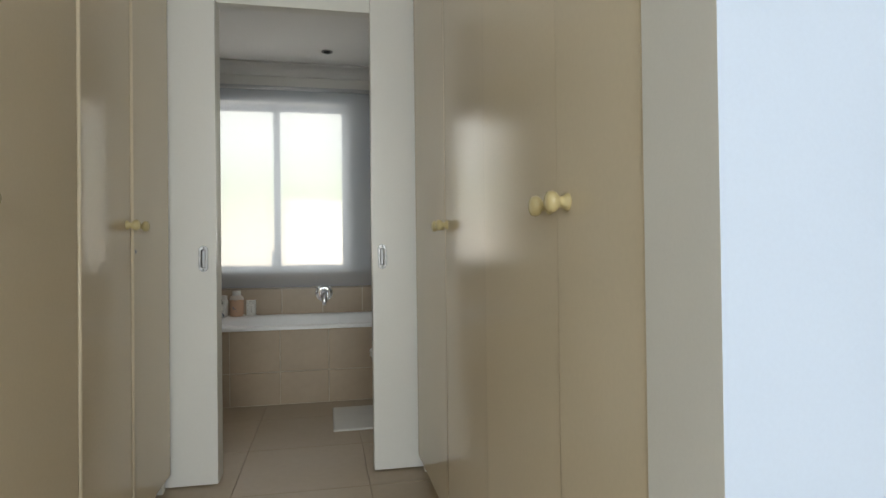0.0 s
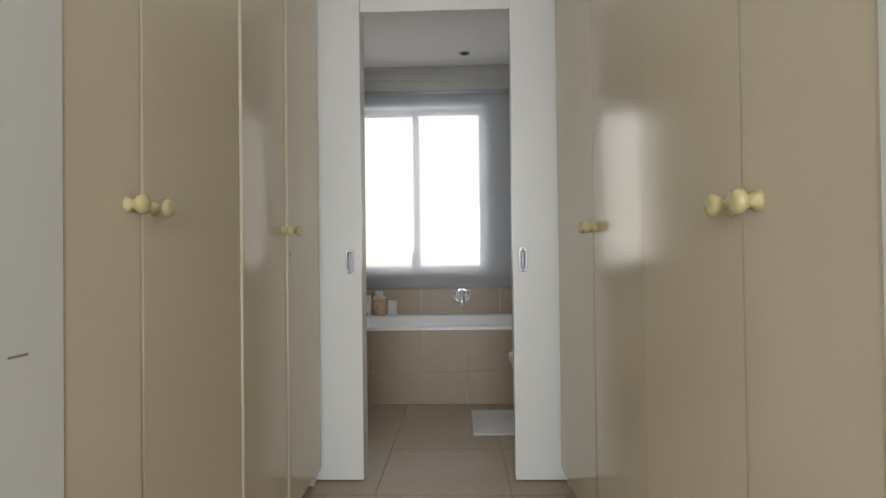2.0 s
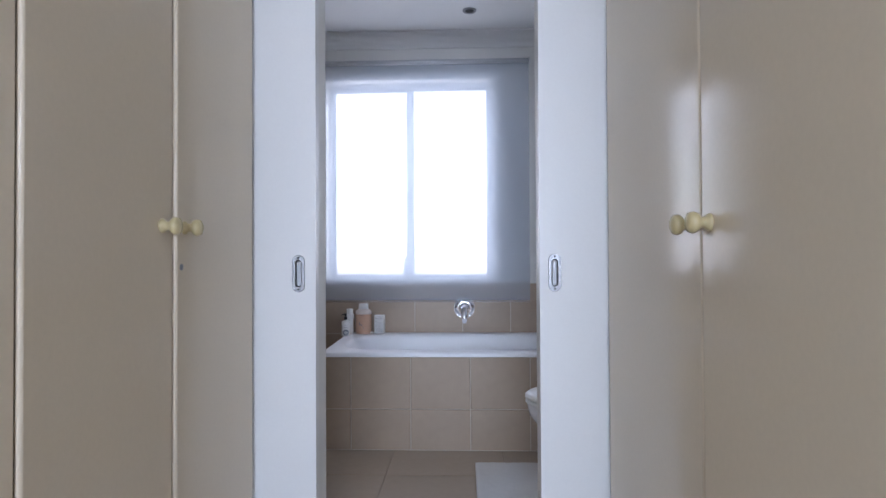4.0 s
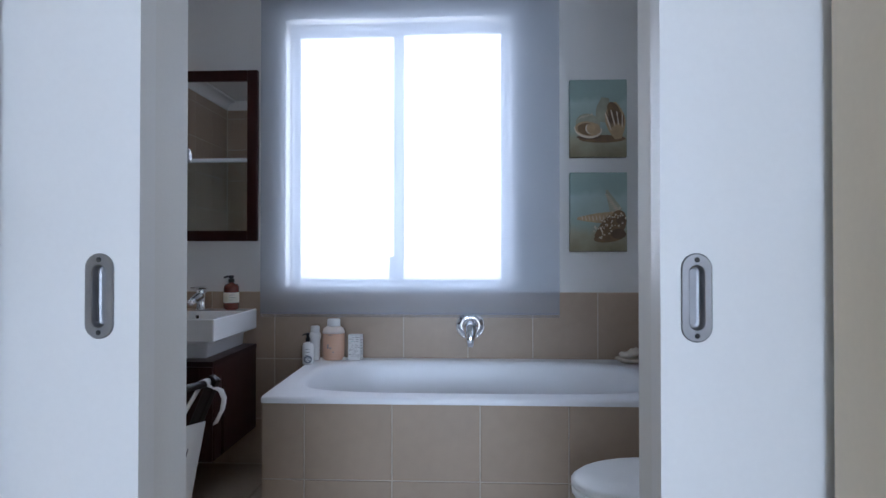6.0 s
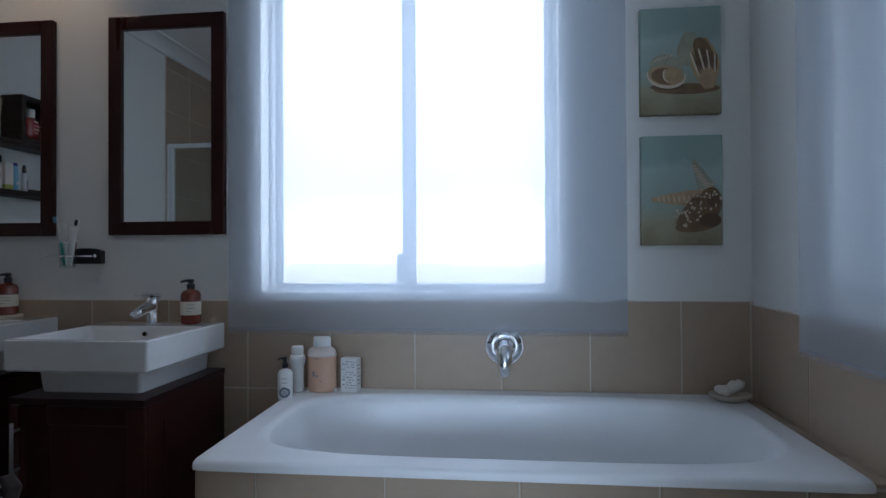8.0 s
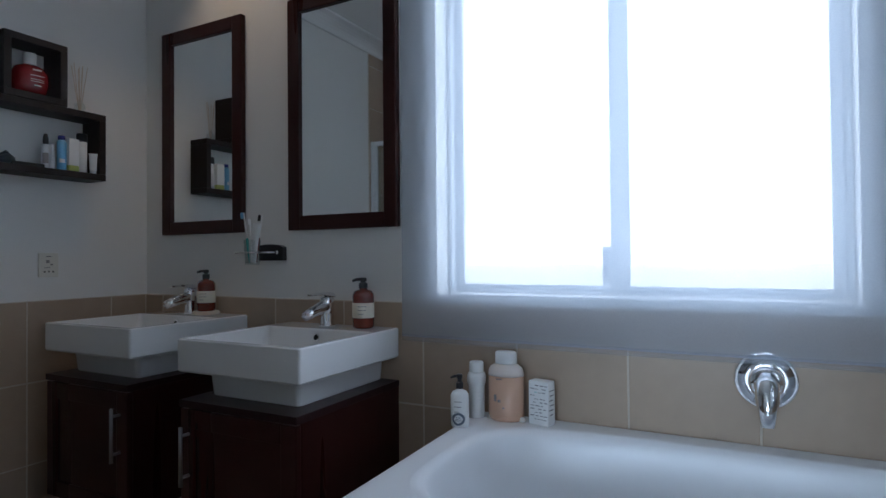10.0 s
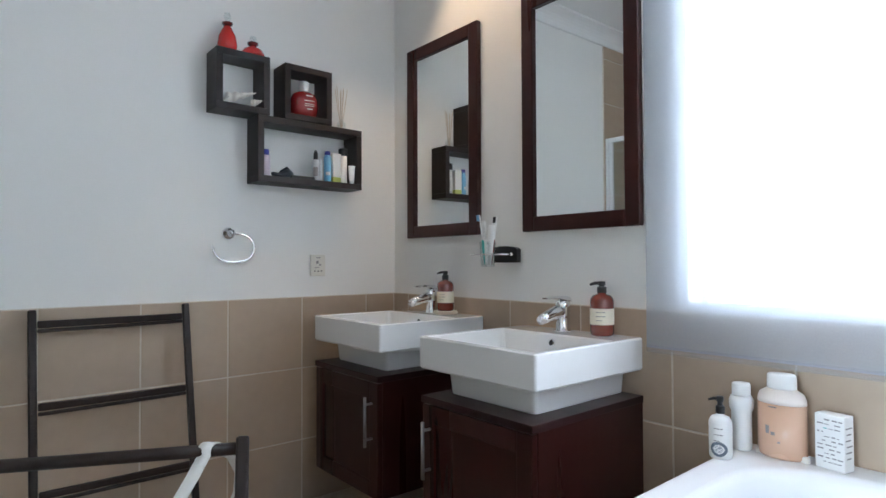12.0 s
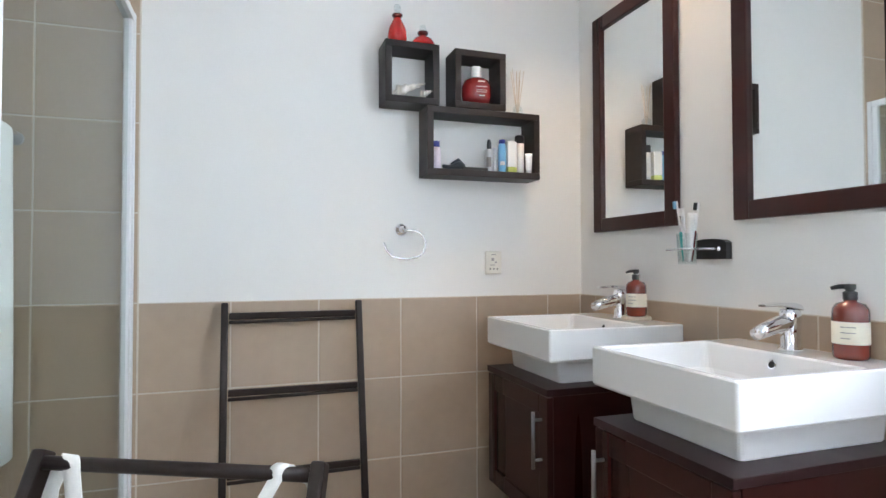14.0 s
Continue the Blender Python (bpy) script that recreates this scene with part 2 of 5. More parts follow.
def beam(a, c, wide, thick, bevel=0.003, bm=None):
    """A squared bar from a to c."""
    a, c = Vector(a), Vector(c)
    d = c - a
    m = Matrix.Translation((a + c) / 2) @ d.to_track_quat("Z", "X").to_matrix().to_4x4() @ Matrix.Diagonal((wide, thick, d.length, 1))
    b = bmesh.new()
    bmesh.ops.create_cube(b, size=1, matrix=m)
    if bevel:
        bmesh.ops.bevel(b, geom=b.edges[:], offset=bevel, segments=2, profile=0.5, affect="EDGES")
    return b if bm is None else join(bm, b)


def wall_with_hole(name, label, axis, at, thick, u, z, holes, mat_):
    """A wall on the plane axis = at, that reaches thick beyond it, over u and z, with holes (u0, u1, z0, z1) through it, side by side."""
    b = bmesh.new()
    lo, hi = min(at, at + thick), max(at, at + thick)

    def block(u0, u1, z0, z1):
        if u1 - u0 > 1e-4 and z1 - z0 > 1e-4:
            if axis == "y":
                box(u0, u1, lo, hi, z0, z1, bm=b)
            else:
                box(lo, hi, u0, u1, z0, z1, bm=b)

    cur = u[0]
    for u0, u1, z0, z1 in sorted(holes):
        block(cur, u0, z[0], z[1])
        block(u0, u1, z[0], z0)
        block(u0, u1, z1, z[1])
        cur = u1
    block(cur, u[1], z[0], z[1])
    return tagged(link_mesh(name, b, mat_), label, "wall", kind="structure")


TILE_MESHES = {}


def tile_mesh(w, h, depth, mat_):
    key = (round(w, 4), round(h, 4), depth, mat_.name)
    if key not in TILE_MESHES:
        c = 0.0022
        b = bmesh.new()
        outer = [b.verts.new(p) for p in ((-w / 2, -h / 2, 0), (w / 2, -h / 2, 0), (w / 2, h / 2, 0), (-w / 2, h / 2, 0))]
        mid = [b.verts.new((v.co.x, v.co.y, depth - c)) for v in outer]
        top = [b.verts.new((v.co.x - math.copysign(c, v.co.x), v.co.y - math.copysign(c, v.co.y), depth)) for v in outer]
        for k in range(4):
            j = (k + 1) % 4
            b.faces.new((outer[k], outer[j], mid[j], mid[k]))
            b.faces.new((mid[k], mid[j], top[j], top[k]))
        b.faces.new(top)
        me = bpy.data.meshes.new("tile")
        b.to_mesh(me)
        b.free()
        me.materials.append(mat_)
        TILE_MESHES[key] = me
    return TILE_MESHES[key]


def lay_tiles(parent, origin, across, up, us, vs, mat_, depth=0.008, gap=0.0045, name="tile", keep=None):
    """Tiles between the joints us along 'across' and vs along 'up', standing out of the plane through origin."""
    across, up = Vector(across), Vector(up)
    out = across.cross(up)
    turn = Matrix((across, up, out)).transposed().to_4x4()
    for u0, u1 in zip(us, us[1:]):
        for v0, v1 in zip(vs, vs[1:]):
            if keep and not keep((u0 + u1) / 2, (v0 + v1) / 2):
                continue
            ob = new(name, tile_mesh(u1 - u0 - gap, v1 - v0 - gap, depth, mat_))
            ob.parent = parent
            lean = 0.0 if up.y else 0.05
            tilt = pose(0, 0, 0, random.uniform(-lean, lean), random.uniform(-lean, lean), 0)
            ob.matrix_basis = Matrix.Translation(Vector(origin) + across * (u0 + u1) / 2 + up * (v0 + v1) / 2) @ turn @ tilt


# ---- plan ----
XR = 3.395          # right wall
CEIL = 2.65
DADO = 0.902
ROW = 0.313
YD = -2.205         # front of the sliding doors
CL, CR = 1.818, 2.937  # wardrobe fronts
W1 = (1.517, 2.698, 0.922, 2.335)   # window over the bath: x, x, z, z
W2 = (-1.85, -0.535, 0.93, 2.40)   # window beside the toilet: y, y, z, z

# ---- walls, floor, ceiling ----
wall_n = wall_with_hole("wall_north", "white painted wall with beige tiles below, behind the bath and basins", "y", 0.0, 0.22, (-0.22, XR + 0.22), (0, CEIL), [W1], M_PAINT)
wall_w = wall_with_hole("wall_west", "white painted wall with a beige tiled dado, behind the shelves", "x", 0.0, -0.22, (-2.97, 0.0), (0, CEIL), [], M_PAINT)
wall_e = wall_with_hole("wall_east", "white painted wall with a beige tiled dado and a window", "x", XR, 0.22, (-2.065, 0.0), (0, CEIL), [W2], M_PAINT)
wall_s1 = wall_with_hole("wall_south_1", "white painted wall beside the sliding door", "y", -2.065, -0.098, (1.16, 2.012), (0, CEIL), [], M_PAINT)
wall_s2 = wall_with_hole("wall_south_2", "white painted wall beside the sliding door", "y", -2.10, -0.0635, (2.729, XR + 0.22), (0, CEIL), [], M_PAINT)
wall_s3 = wall_with_hole("wall_south_3", "white painted wall above the sliding doors", "y", -2.10, -0.0635, (2.0125, 2.7285), (2.235, CEIL), [], M_PAINT)
wall_f = wall_with_hole("wall_south_4", "white painted pocket wall facing the dressing passage", "y", -2.215, -0.045, (1.16, XR + 0.22), (0, CEIL), [(CL - 0.026, CR + 0.026, 0.0, 2.60)], M_PAINT)
wall_sb = wall_with_hole("wall_shower_back", "beige tiled wall at the back of the shower", "y", -2.75, -0.22, (0.0, 1.26), (0, CEIL), [], M_PAINT)
wall_ss = wall_with_hole("wall_shower_side", "beige tiled side wall of the shower", "x", 1.16, 0.036, (-2.75, -2.163), (0, CEIL), [], M_PAINT)
wall_with_hole("wall_passage_west", "off-white painted wall beside the wardrobe", "x", CL + 0.004, -0.12, (-5.30, -3.972), (0, CEIL), [], M_PAINT)
pier = wall_with_hole("wall_passage_pier", "off-white painted end wall, daylight's blue coloured in towards the bedroom", "x", CR - 0.004, 0.75, (-4.438, -4.284), (0, CEIL), [], M_PAINT)
# the face towards the bedroom gets the daylight-tinted paint
pier.data.materials.append(M_PAINT_DAYLIT)
for f in pier.data.polygons:
    f.material_index = 1 if f.normal.y < -0.9 else 0
wall_with_hole("wall_bedroom_north", "painted bedroom wall with daylight's blue in its colour", "y", -4.438, 0.14, (CR + 0.746, 6.2), (0, CEIL), [], M_PAINT_DAYLIT)
wall_with_hole("wall_bedroom_west", "white painted bedroom wall", "x", 0.5, -0.2, (-8.6, -5.16), (0, CEIL), [], M_PAINT)
wall_with_hole("wall_bedroom_side", "white painted bedroom wall", "y", -5.30, 0.14, (0.5, CL - 0.116), (0, CEIL), [], M_PAINT)
wall_with_hole("wall_bedroom_east", "white painted bedroom wall", "x", 6.2, 0.2, (-8.6, -4.43), (0, CEIL), [], M_PAINT)
wall_with_hole("wall_bedroom_south", "white painted bedroom wall with a window", "y", -8.6, -0.2, (0.5, 6.2), (0, CEIL), [(0.85, 3.25, 0.75, 2.35)], M_PAINT)

floor = tagged(link_mesh("floor", box(-0.22, 6.4, -8.8, 0.22, -0.15, -0.004), M_GROUT_FLOOR), "cream glazed floor tiles with thin grey joints", "floor", kind="structure")
lay_tiles(floor, (0, 0, -0.006), (1, 0, 0), (0, 1, 0), [0.002, 0.285, 0.887, 1.489, 2.091, 2.693, 3.295, 3.39],
          [-4.77, -4.168, -3.566, -2.964, -2.362, -1.76, -1.158, -0.56, -0.002], M_FLOOR, depth=0.006, gap=0.003)
lay_tiles(floor, (0, 0, -0.006), (1, 0, 0), (0, 1, 0), [1.815, 2.091, 2.693, 3.295, 3.897, 4.499, 5.1, 5.702, 6.19],
          [-8.58, -7.98, -7.378, -6.776, -6.174, -5.572, -4.97, -4.774], M_FLOOR, depth=0.006, gap=0.003)
tagged(link_mesh("ceiling", box(-0.22, 6.4, -8.8, 0.22, CEIL, CEIL + 0.15), M_CEIL), "white painted plaster ceiling", "ceiling", kind="structure")


def cornice(name, a, c, inward):
    """A coved plaster moulding along the top of a wall from a to c."""
    a, c, n_ = Vector((*a, CEIL)), Vector((*c, CEIL)), Vector((*inward, 0))
    shape = [(0, 0), (0, -0.095), (0.012, -0.095), (0.016, -0.085)] + [(0.016 + 0.07 * (1 - math.cos(t)), -0.085 + 0.07 * math.sin(t)) for t in (0.3, 0.6, 0.9, 1.2, 1.5)] + [(0.098, -0.012), (0.098, 0)]
    b = bmesh.new()
    ends = [[b.verts.new(p + n_ * u + Vector((0, 0, v))) for u, v in shape] for p in (a, c)]
    k = len(shape)
    for j in range(k):
        b.faces.new((ends[0][j], ends[0][(j + 1) % k], ends[1][(j + 1) % k], ends[1][j]))
    b.faces.new(ends[0])
    b.faces.new(ends[1][::-1])
    return tagged(link_mesh(name, b, M_CEIL), "white coved plaster cornice under the ceiling", "cornice", kind="structure")


cornice("cornice", (0, -0.001), (XR, -0.001), (0, -1))
cornice("cornice", (0.001, -0.1), (0.001, -2.74), (1, 0))
cornice("cornice", (XR - 0.001, -0.1), (XR - 0.001, -2.1), (-1, 0))
cornice("cornice", (1.17, -2.064), (2.0, -2.064), (0, 1))

# ---- tiled dados and the grout behind ----
ROWS_DADO = [DADO - 3 * ROW + 0.037, DADO - 2 * ROW, DADO - ROW, DADO]
ROWS_DADO[0] = 0.002
ROWS_ALL = ROWS_DADO + [DADO + k * ROW for k in range(1, 6)] + [2.555]


def grout(parent, *extent):
    return part("grout", box(*extent), M_GROUT, parent)


grout(wall_n, 0.0, XR, -0.0075, 0.0, 0.0, DADO)
lay_tiles(wall_n, (0, -0.001, 0), (1, 0, 0), (0, 0, 1), [0.006, 0.125, 0.46, 0.795, 1.13, 1.465, 1.803, 2.141, 2.475, 2.808, 3.139, XR - 0.01], [0.002, 0.239, 0.552, DADO], M_TILE, gap=0.0040)
grout(wall_w, 0.0, 0.0075, -1.765, -0.006, 0.0, DADO)
lay_tiles(wall_w, (0.001, 0, 0), (0, 1, 0), (0, 0, 1), [-1.765, -1.464, -1.15, -0.829, -0.504, -0.172, -0.010], ROWS_DADO, M_TILE, gap=0.0040)
part("grout", box(0.0, 0.0075, -2.75, -1.765, 0.0, 2.555), M_GROUT, wall_w)
lay_tiles(wall_w, (0.001, 0, 0), (0, 1, 0), (0, 0, 1), [-2.74, -2.41, -2.08, -1.766], ROWS_ALL, M_TILE, gap=0.0040)
grout(wall_e, XR - 0.0075, XR, -2.06, -0.006, 0.0, DADO - 0.012)
lay_tiles(wall_e, (XR - 0.001, 0, 0), (0, -1, 0), (0, 0, 1), [0.010, 0.07, 0.405, 0.765, 1.10, 1.435, 1.77, 2.055], [0.002, 0.22, 0.535, DADO - 0.012], M_TILE, gap=0.0040)
part("grout", box(0.006, 1.16, -2.75, -2.7425, 0.0, 2.555), M_GROUT, wall_sb)
lay_tiles(wall_sb, (0, -2.749, 0), (-1, 0, 0), (0, 0, 1), [-1.15, -0.99, -0.66, -0.33, -0.012], ROWS_ALL, M_TILE, gap=0.0040)
part("grout", box(1.1525, 1.16, -2.744, -2.163, 0.0, 2.555), M_GROUT, wall_ss)
lay_tiles(wall_ss, (1.159, 0, 0), (0, -1, 0), (0, 0, 1), [2.17, 2.41, 2.735], ROWS_ALL, M_TILE, gap=0.0040)


# ---- outside ----
b = bmesh.new()
bmesh.ops.create_grid(b, x_segments=2, y_segments=2, size=900)
g = tagged(link_mesh("ground", b, M_GROUND), "pale sunlit paving and dry ground outside", "ground", kind="structure")
g.location = (0, 0, -0.35)


def hedge(name, x0, x1, y0, y1, top, count, seed):
    """A bank of many small leaves with an uneven outline."""
    rnd = random.Random(seed)
    verts, faces = [], []
    for _ in range(count):
        x, y = rnd.uniform(x0, x1), rnd.uniform(y0, y1)
        crest = top * (0.72 + 0.28 * noise.noise(Vector((x * 0.35, y * 0.35, seed))))
        z = -0.35 + crest * rnd.random() ** 0.6
        r = rnd.uniform(0.10, 0.24)
        m = Matrix.Translation((x, y, z)) @ Euler((rnd.uniform(0, 6.3), rnd.uniform(0, 6.3), rnd.uniform(0, 6.3))).to_matrix().to_4x4()
        k = len(verts)
        verts += [tuple(m @ Vector(p)) for p in ((-r, 0, 0), (0, -r * 0.45, 0.02), (r, 0, 0), (0, r * 0.45, 0.02))]
        faces.append((k, k + 1, k + 2, k + 3))
    me = bpy.data.meshes.new(name)
    me.from_pydata(verts, [], faces)
    me.materials.append(M_LEAF)
    return tagged(new(name, me), "sunlit green garden hedge beyond the window", "hedge", kind="stuff")


def horizon():
    """A self-lit ring, added to glow as bright haze on the horizon, all the way round."""
    m = bpy.data.materials.new("glowing haze")
    m.use_nodes = True
    n, l = m.node_tree.nodes, m.node_tree.links
    n.remove(n["Principled BSDF"])
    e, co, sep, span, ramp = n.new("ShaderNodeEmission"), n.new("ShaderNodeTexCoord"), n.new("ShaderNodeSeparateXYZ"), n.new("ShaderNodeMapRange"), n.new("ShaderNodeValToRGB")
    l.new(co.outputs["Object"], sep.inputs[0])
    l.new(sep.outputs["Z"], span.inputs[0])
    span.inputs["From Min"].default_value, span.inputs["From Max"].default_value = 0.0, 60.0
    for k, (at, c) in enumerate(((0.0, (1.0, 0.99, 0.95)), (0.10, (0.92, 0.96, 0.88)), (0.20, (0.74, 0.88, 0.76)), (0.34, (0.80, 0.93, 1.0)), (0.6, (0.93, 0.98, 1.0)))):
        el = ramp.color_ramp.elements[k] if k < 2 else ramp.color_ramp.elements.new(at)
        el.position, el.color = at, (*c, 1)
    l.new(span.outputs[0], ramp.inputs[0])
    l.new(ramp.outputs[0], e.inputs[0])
    # the ring emits light of its own, to whiten the panes
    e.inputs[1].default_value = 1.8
    l.new(e.outputs[0], n["Material Output"].inputs[0])
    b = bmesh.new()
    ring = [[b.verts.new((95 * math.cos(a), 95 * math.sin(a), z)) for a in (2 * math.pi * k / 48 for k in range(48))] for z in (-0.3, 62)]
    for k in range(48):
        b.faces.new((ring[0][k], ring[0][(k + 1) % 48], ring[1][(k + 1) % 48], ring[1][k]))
    return tagged(link_mesh("backdrop", b, m), "added glowing backdrop of pale sky and hazy green hills far away", "backdrop", kind="structure")


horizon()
hedge("hedge", 13, 15.5, -4, 10, 2.1, 9000, 3)


# ---- windows ----
def bathroom_window():
    x0, x1, z0, z1 = W1
    w = tagged(new("window_1"), "white aluminium sliding window with two clear panes", "window", kind="structure")
    def bars(name, u0, u1, v0, v1, y0, y1, wide, low, high):
        b = bmesh.new()
        box(u0, u0 + wide, y0, y1, v0, v1, 0.003, bm=b)
        box(u1 - wide, u1, y0, y1, v0, v1, 0.003, bm=b)
        box(u0 + wide, u1 - wide, y0, y1, v0, v0 + low, 0.003, bm=b)
        box(u0 + wide, u1 - wide, y0, y1, v1 - high, v1, 0.003, bm=b)
        return part(name, b, M_ALU, w)

    bars("window_frame", x0 + 0.0004, x1 - 0.0004, z0 + 0.0124, z1 - 0.0004, 0.085, 0.165, 0.016, 0.012, 0.020)
    bars("sash", x0 + 0.0168, 2.130, z0 + 0.0248, z1 - 0.0208, 0.122, 0.148, 0.028, 0.017, 0.033)
    bars("sash", 2.076, x1 - 0.0168, z0 + 0.0248, z1 - 0.0208, 0.094, 0.120, 0.031, 0.017, 0.033)
    for u0, u1, y in ((x0 + 0.043, 2.106, 0.135), (2.104, x1 - 0.046, 0.107)):
        p = part("pane", box(u0, u1, y - 0.002, y + 0.002, z0 + 0.040, z1 - 0.052), M_GLASS, w, "clear window pane")
        p.visible_shadow = False
    part("latch", box(2.054, 2.082, 0.075, 0.0938, 0.968, 1.085, 0.004), M_ALU, w, "white sash latch")
    part("window_sill", box(x0, x1, 0.004, 0.084, z0 - 0.0, z0 + 0.012, 0.002), M_TRIM, w)


bathroom_window()


def side_window():
    y0, y1, z0, z1 = W2
    w = tagged(new("window_2"), "white aluminium window with horizontal shutter slats outside", "window", kind="structure")
    b = bmesh.new()
    for u0, u1, v0, v1 in ((y0 + 0.002, y0 + 0.048, z0 + 0.002, z1 - 0.002), (y1 - 0.068, y1 - 0.002, z0 + 0.002, z1 - 0.002), (y0 + 0.048, y1 - 0.068, z0 + 0.002, z0 + 0.075), (y0 + 0.048, y1 - 0.068, z1 - 0.075, z1 - 0.002)):
        box(XR + 0.09, XR + 0.15, u0, u1, v0, v1, 0.003, bm=b)
    part("window_frame", b, M_ALU, w)
    p = part("pane", box(XR + 0.118, XR + 0.122, y0 + 0.05, y1 - 0.068, z0 + 0.075, z1 - 0.075), M_GLASS, w, "clear window pane")
    p.visible_shadow = False
    z = z0 + 0.06
    me = None
    while z < z1 - 0.05:
        if me is None:
            s = part("slat", box(-0.024, 0.024, y0 + 0.002, y1 - 0.002, -0.0015, 0.0015), M_SLAT, w, "grey shutter slat")
            me = s.data
        else:
            s = new("slat", me)
            s.parent = w
        s.matrix_basis = pose(XR + 0.195, 0, z, 0, -78, 0)
        z += 0.0625
    part("window_sill", box(XR + 0.004, XR + 0.089, y0, y1, z0, z0 + 0.012, 0.002), M_TRIM, w)


side_window()


def roller_blind(label, wide, drop, m):
    """Hangs in its own xz plane, top centre at the origin, cloth at y = 0."""
    t = base("roller_blind", (0, 0, 0), label, "blind", "roller blinds")
    t.matrix_basis = m
    b = bmesh.new()
    cols, rows = 40, 24
    grid = [[b.verts.new((-wide / 2 + wide * i / cols, 0.0016 * math.sin(i * 0.9 + 0.4 * j) * (j / rows), -0.005 - (drop - 0.02) * j / rows)) for i in range(cols + 1)] for j in range(rows + 1)]
    for j in range(rows):
        for i in range(cols):
            b.faces.new((grid[j][i], grid[j][i + 1], grid[j + 1][i + 1], grid[j + 1][i]))
    part("cloth", b, M_BLIND, t, "grey-blue translucent screen cloth", True)
    part("roller_tube", tube([(-wide / 2, -0.012, 0.0), (wide / 2, -0.012, 0.0)], 0.017, 16), M_SILVER, t, "silvery roller tube", True)
    part("hem_bar", box(-wide / 2, wide / 2, -0.004, 0.004, -drop, -drop + 0.024, 0.003), M_HEM, t, "cloth-covered hem bar")
    for s in (-1, 1):
        part("bracket", box(s * (wide / 2 + 0.003), s * (wide / 2 + 0.009), -0.032, 0.024, -0.022, 0.026, 0.002), M_WHITEP, t, "white bracket")
    return t


roller_blind("lowered grey-blue translucent roller blind over the bath window", 1.548, 1.675, pose(2.168, -0.030, 2.447))
roller_blind("lowered grey-blue translucent roller blind over the side window", 1.62, 1.675, pose(XR - 0.030, -1.205, 2.447, 0, 0, -90))


# ---- sliding doors ----
def sliding_door(name, x0, x1, hand, label):
    d = tagged(new(name), label, "door", kind="structure")
    z, hw, hh = 1.036, 0.0105, 0.044
    b = bmesh.new()
    box(x0, hand - hw, YD, YD + 0.0395, 0.008, 2.455, bm=b)
    box(hand + hw, x1, YD, YD + 0.0395, 0.008, 2.455, bm=b)
    box(hand - hw, hand + hw, YD, YD + 0.0395, 0.008, z - hh, bm=b)
    box(hand - hw, hand + hw, YD, YD + 0.0395, z + hh, 2.455, bm=b)
    box(hand - hw, hand + hw, YD + 0.016, YD + 0.0395, z - hh, z + hh, bm=b)
    part("leaf", b, M_DOOR, d)
    h = part("door_handle", pull_plate(0.0205, 0.0595, 0.0098, 0.043), M_STEEL, d, "brushed steel flush pull")
    h.matrix_basis = pose(hand, YD, z, 90, 0, 0)
    for s in (-1, 1):
        sc = part("screw", lathe([(0.0035, 0), (0.0035, 0.001), (0.0015, 0.0015)], 10), M_RUBBER, h, "dark screw head")
        sc.matrix_basis = pose(0, s * 0.0505, 0.003)
    return d


def pull_plate(r, half, r_in, half_in):
    """An upright plate with round ends and a sunk cup, in its xy plane, z towards the user."""
    b = bmesh.new()

    def ring(q, h, z):
        arc = [math.pi * k / 14 for k in range(15)]
        pts = [(q * math.cos(a), h - q + q * math.sin(a)) for a in arc] + [(-q * math.cos(a), -(h - q) - q * math.sin(a)) for a in arc]
        return [b.verts.new((x, y, z)) for x, y in pts]

    levels = [ring(r, half, 0.0002), ring(r, half, 0.0018), ring(r - 0.0015, half - 0.0015, 0.003), ring(r_in + 0.001, half_in + 0.001, 0.003), ring(r_in, half_in, 0.002),
              ring(r_in - 0.0004, half_in - 0.0004, -0.008), ring(r_in - 0.002, half_in - 0.002, -0.0105), ring(r_in - 0.005, half_in - 0.005, -0.0115)]
    for lo, hi in zip(levels, levels[1:]):
        for k in range(len(lo)):
            b.faces.new((lo[k], lo[(k + 1) % len(lo)], hi[(k + 1) % len(lo)], hi[k]))
    b.faces.new(levels[-1])
    return b


sliding_door("door_1", 1.40, 2.014, 1.958, "white painted sliding door leaf, pulled half out of its pocket")
sliding_door("door_2", 2.727, 3.34, 2.774, "white painted sliding door leaf, pulled half out of its pocket")


# ---- wardrobes ----
def knob():
    return lathe([(0.0165, 0), (0.017, 0.003), (0.0150, 0.007), (0.0105, 0.011), (0.0105, 0.019), (0.0175, 0.024), (0.0205, 0.031), (0.0185, 0.039), (0.011, 0.0435), (0.0, 0.045)], 24)


def door_panel(s, half, z0, z1, bow):
    """A slightly cupped door with rounded edges; its front lies near x = 0 and faces s."""
    b = bmesh.new()
    r, thick, n_ = 0.006, 0.0205, 14
    line = [(-thick, -half)]
    line += [(-r + r * math.sin(a), -half + r - r * math.cos(a)) for a in (math.pi / 2 * k / 5 for k in range(6))]
    line += [(0.0, -half + r + (2 * half - 2 * r) * k / n_) for k in range(1, n_)]
    line += [(-r + r * math.cos(a), half - r + r * math.sin(a)) for a in (math.pi / 2 * k / 5 for k in range(6))]
    line += [(-thick, half)]
    lo, hi = ([b.verts.new((s * (x + bow * ((y / half) ** 2 - 1)), y, z)) for x, y in line] for z in (z0, z1))
    for k in range(len(line)):
        j = (k + 1) % len(line)
        b.faces.new((lo[k], lo[j], hi[j], hi[k]))
    b.faces.new(lo[::-1])
    b.faces.new(hi)
    return b


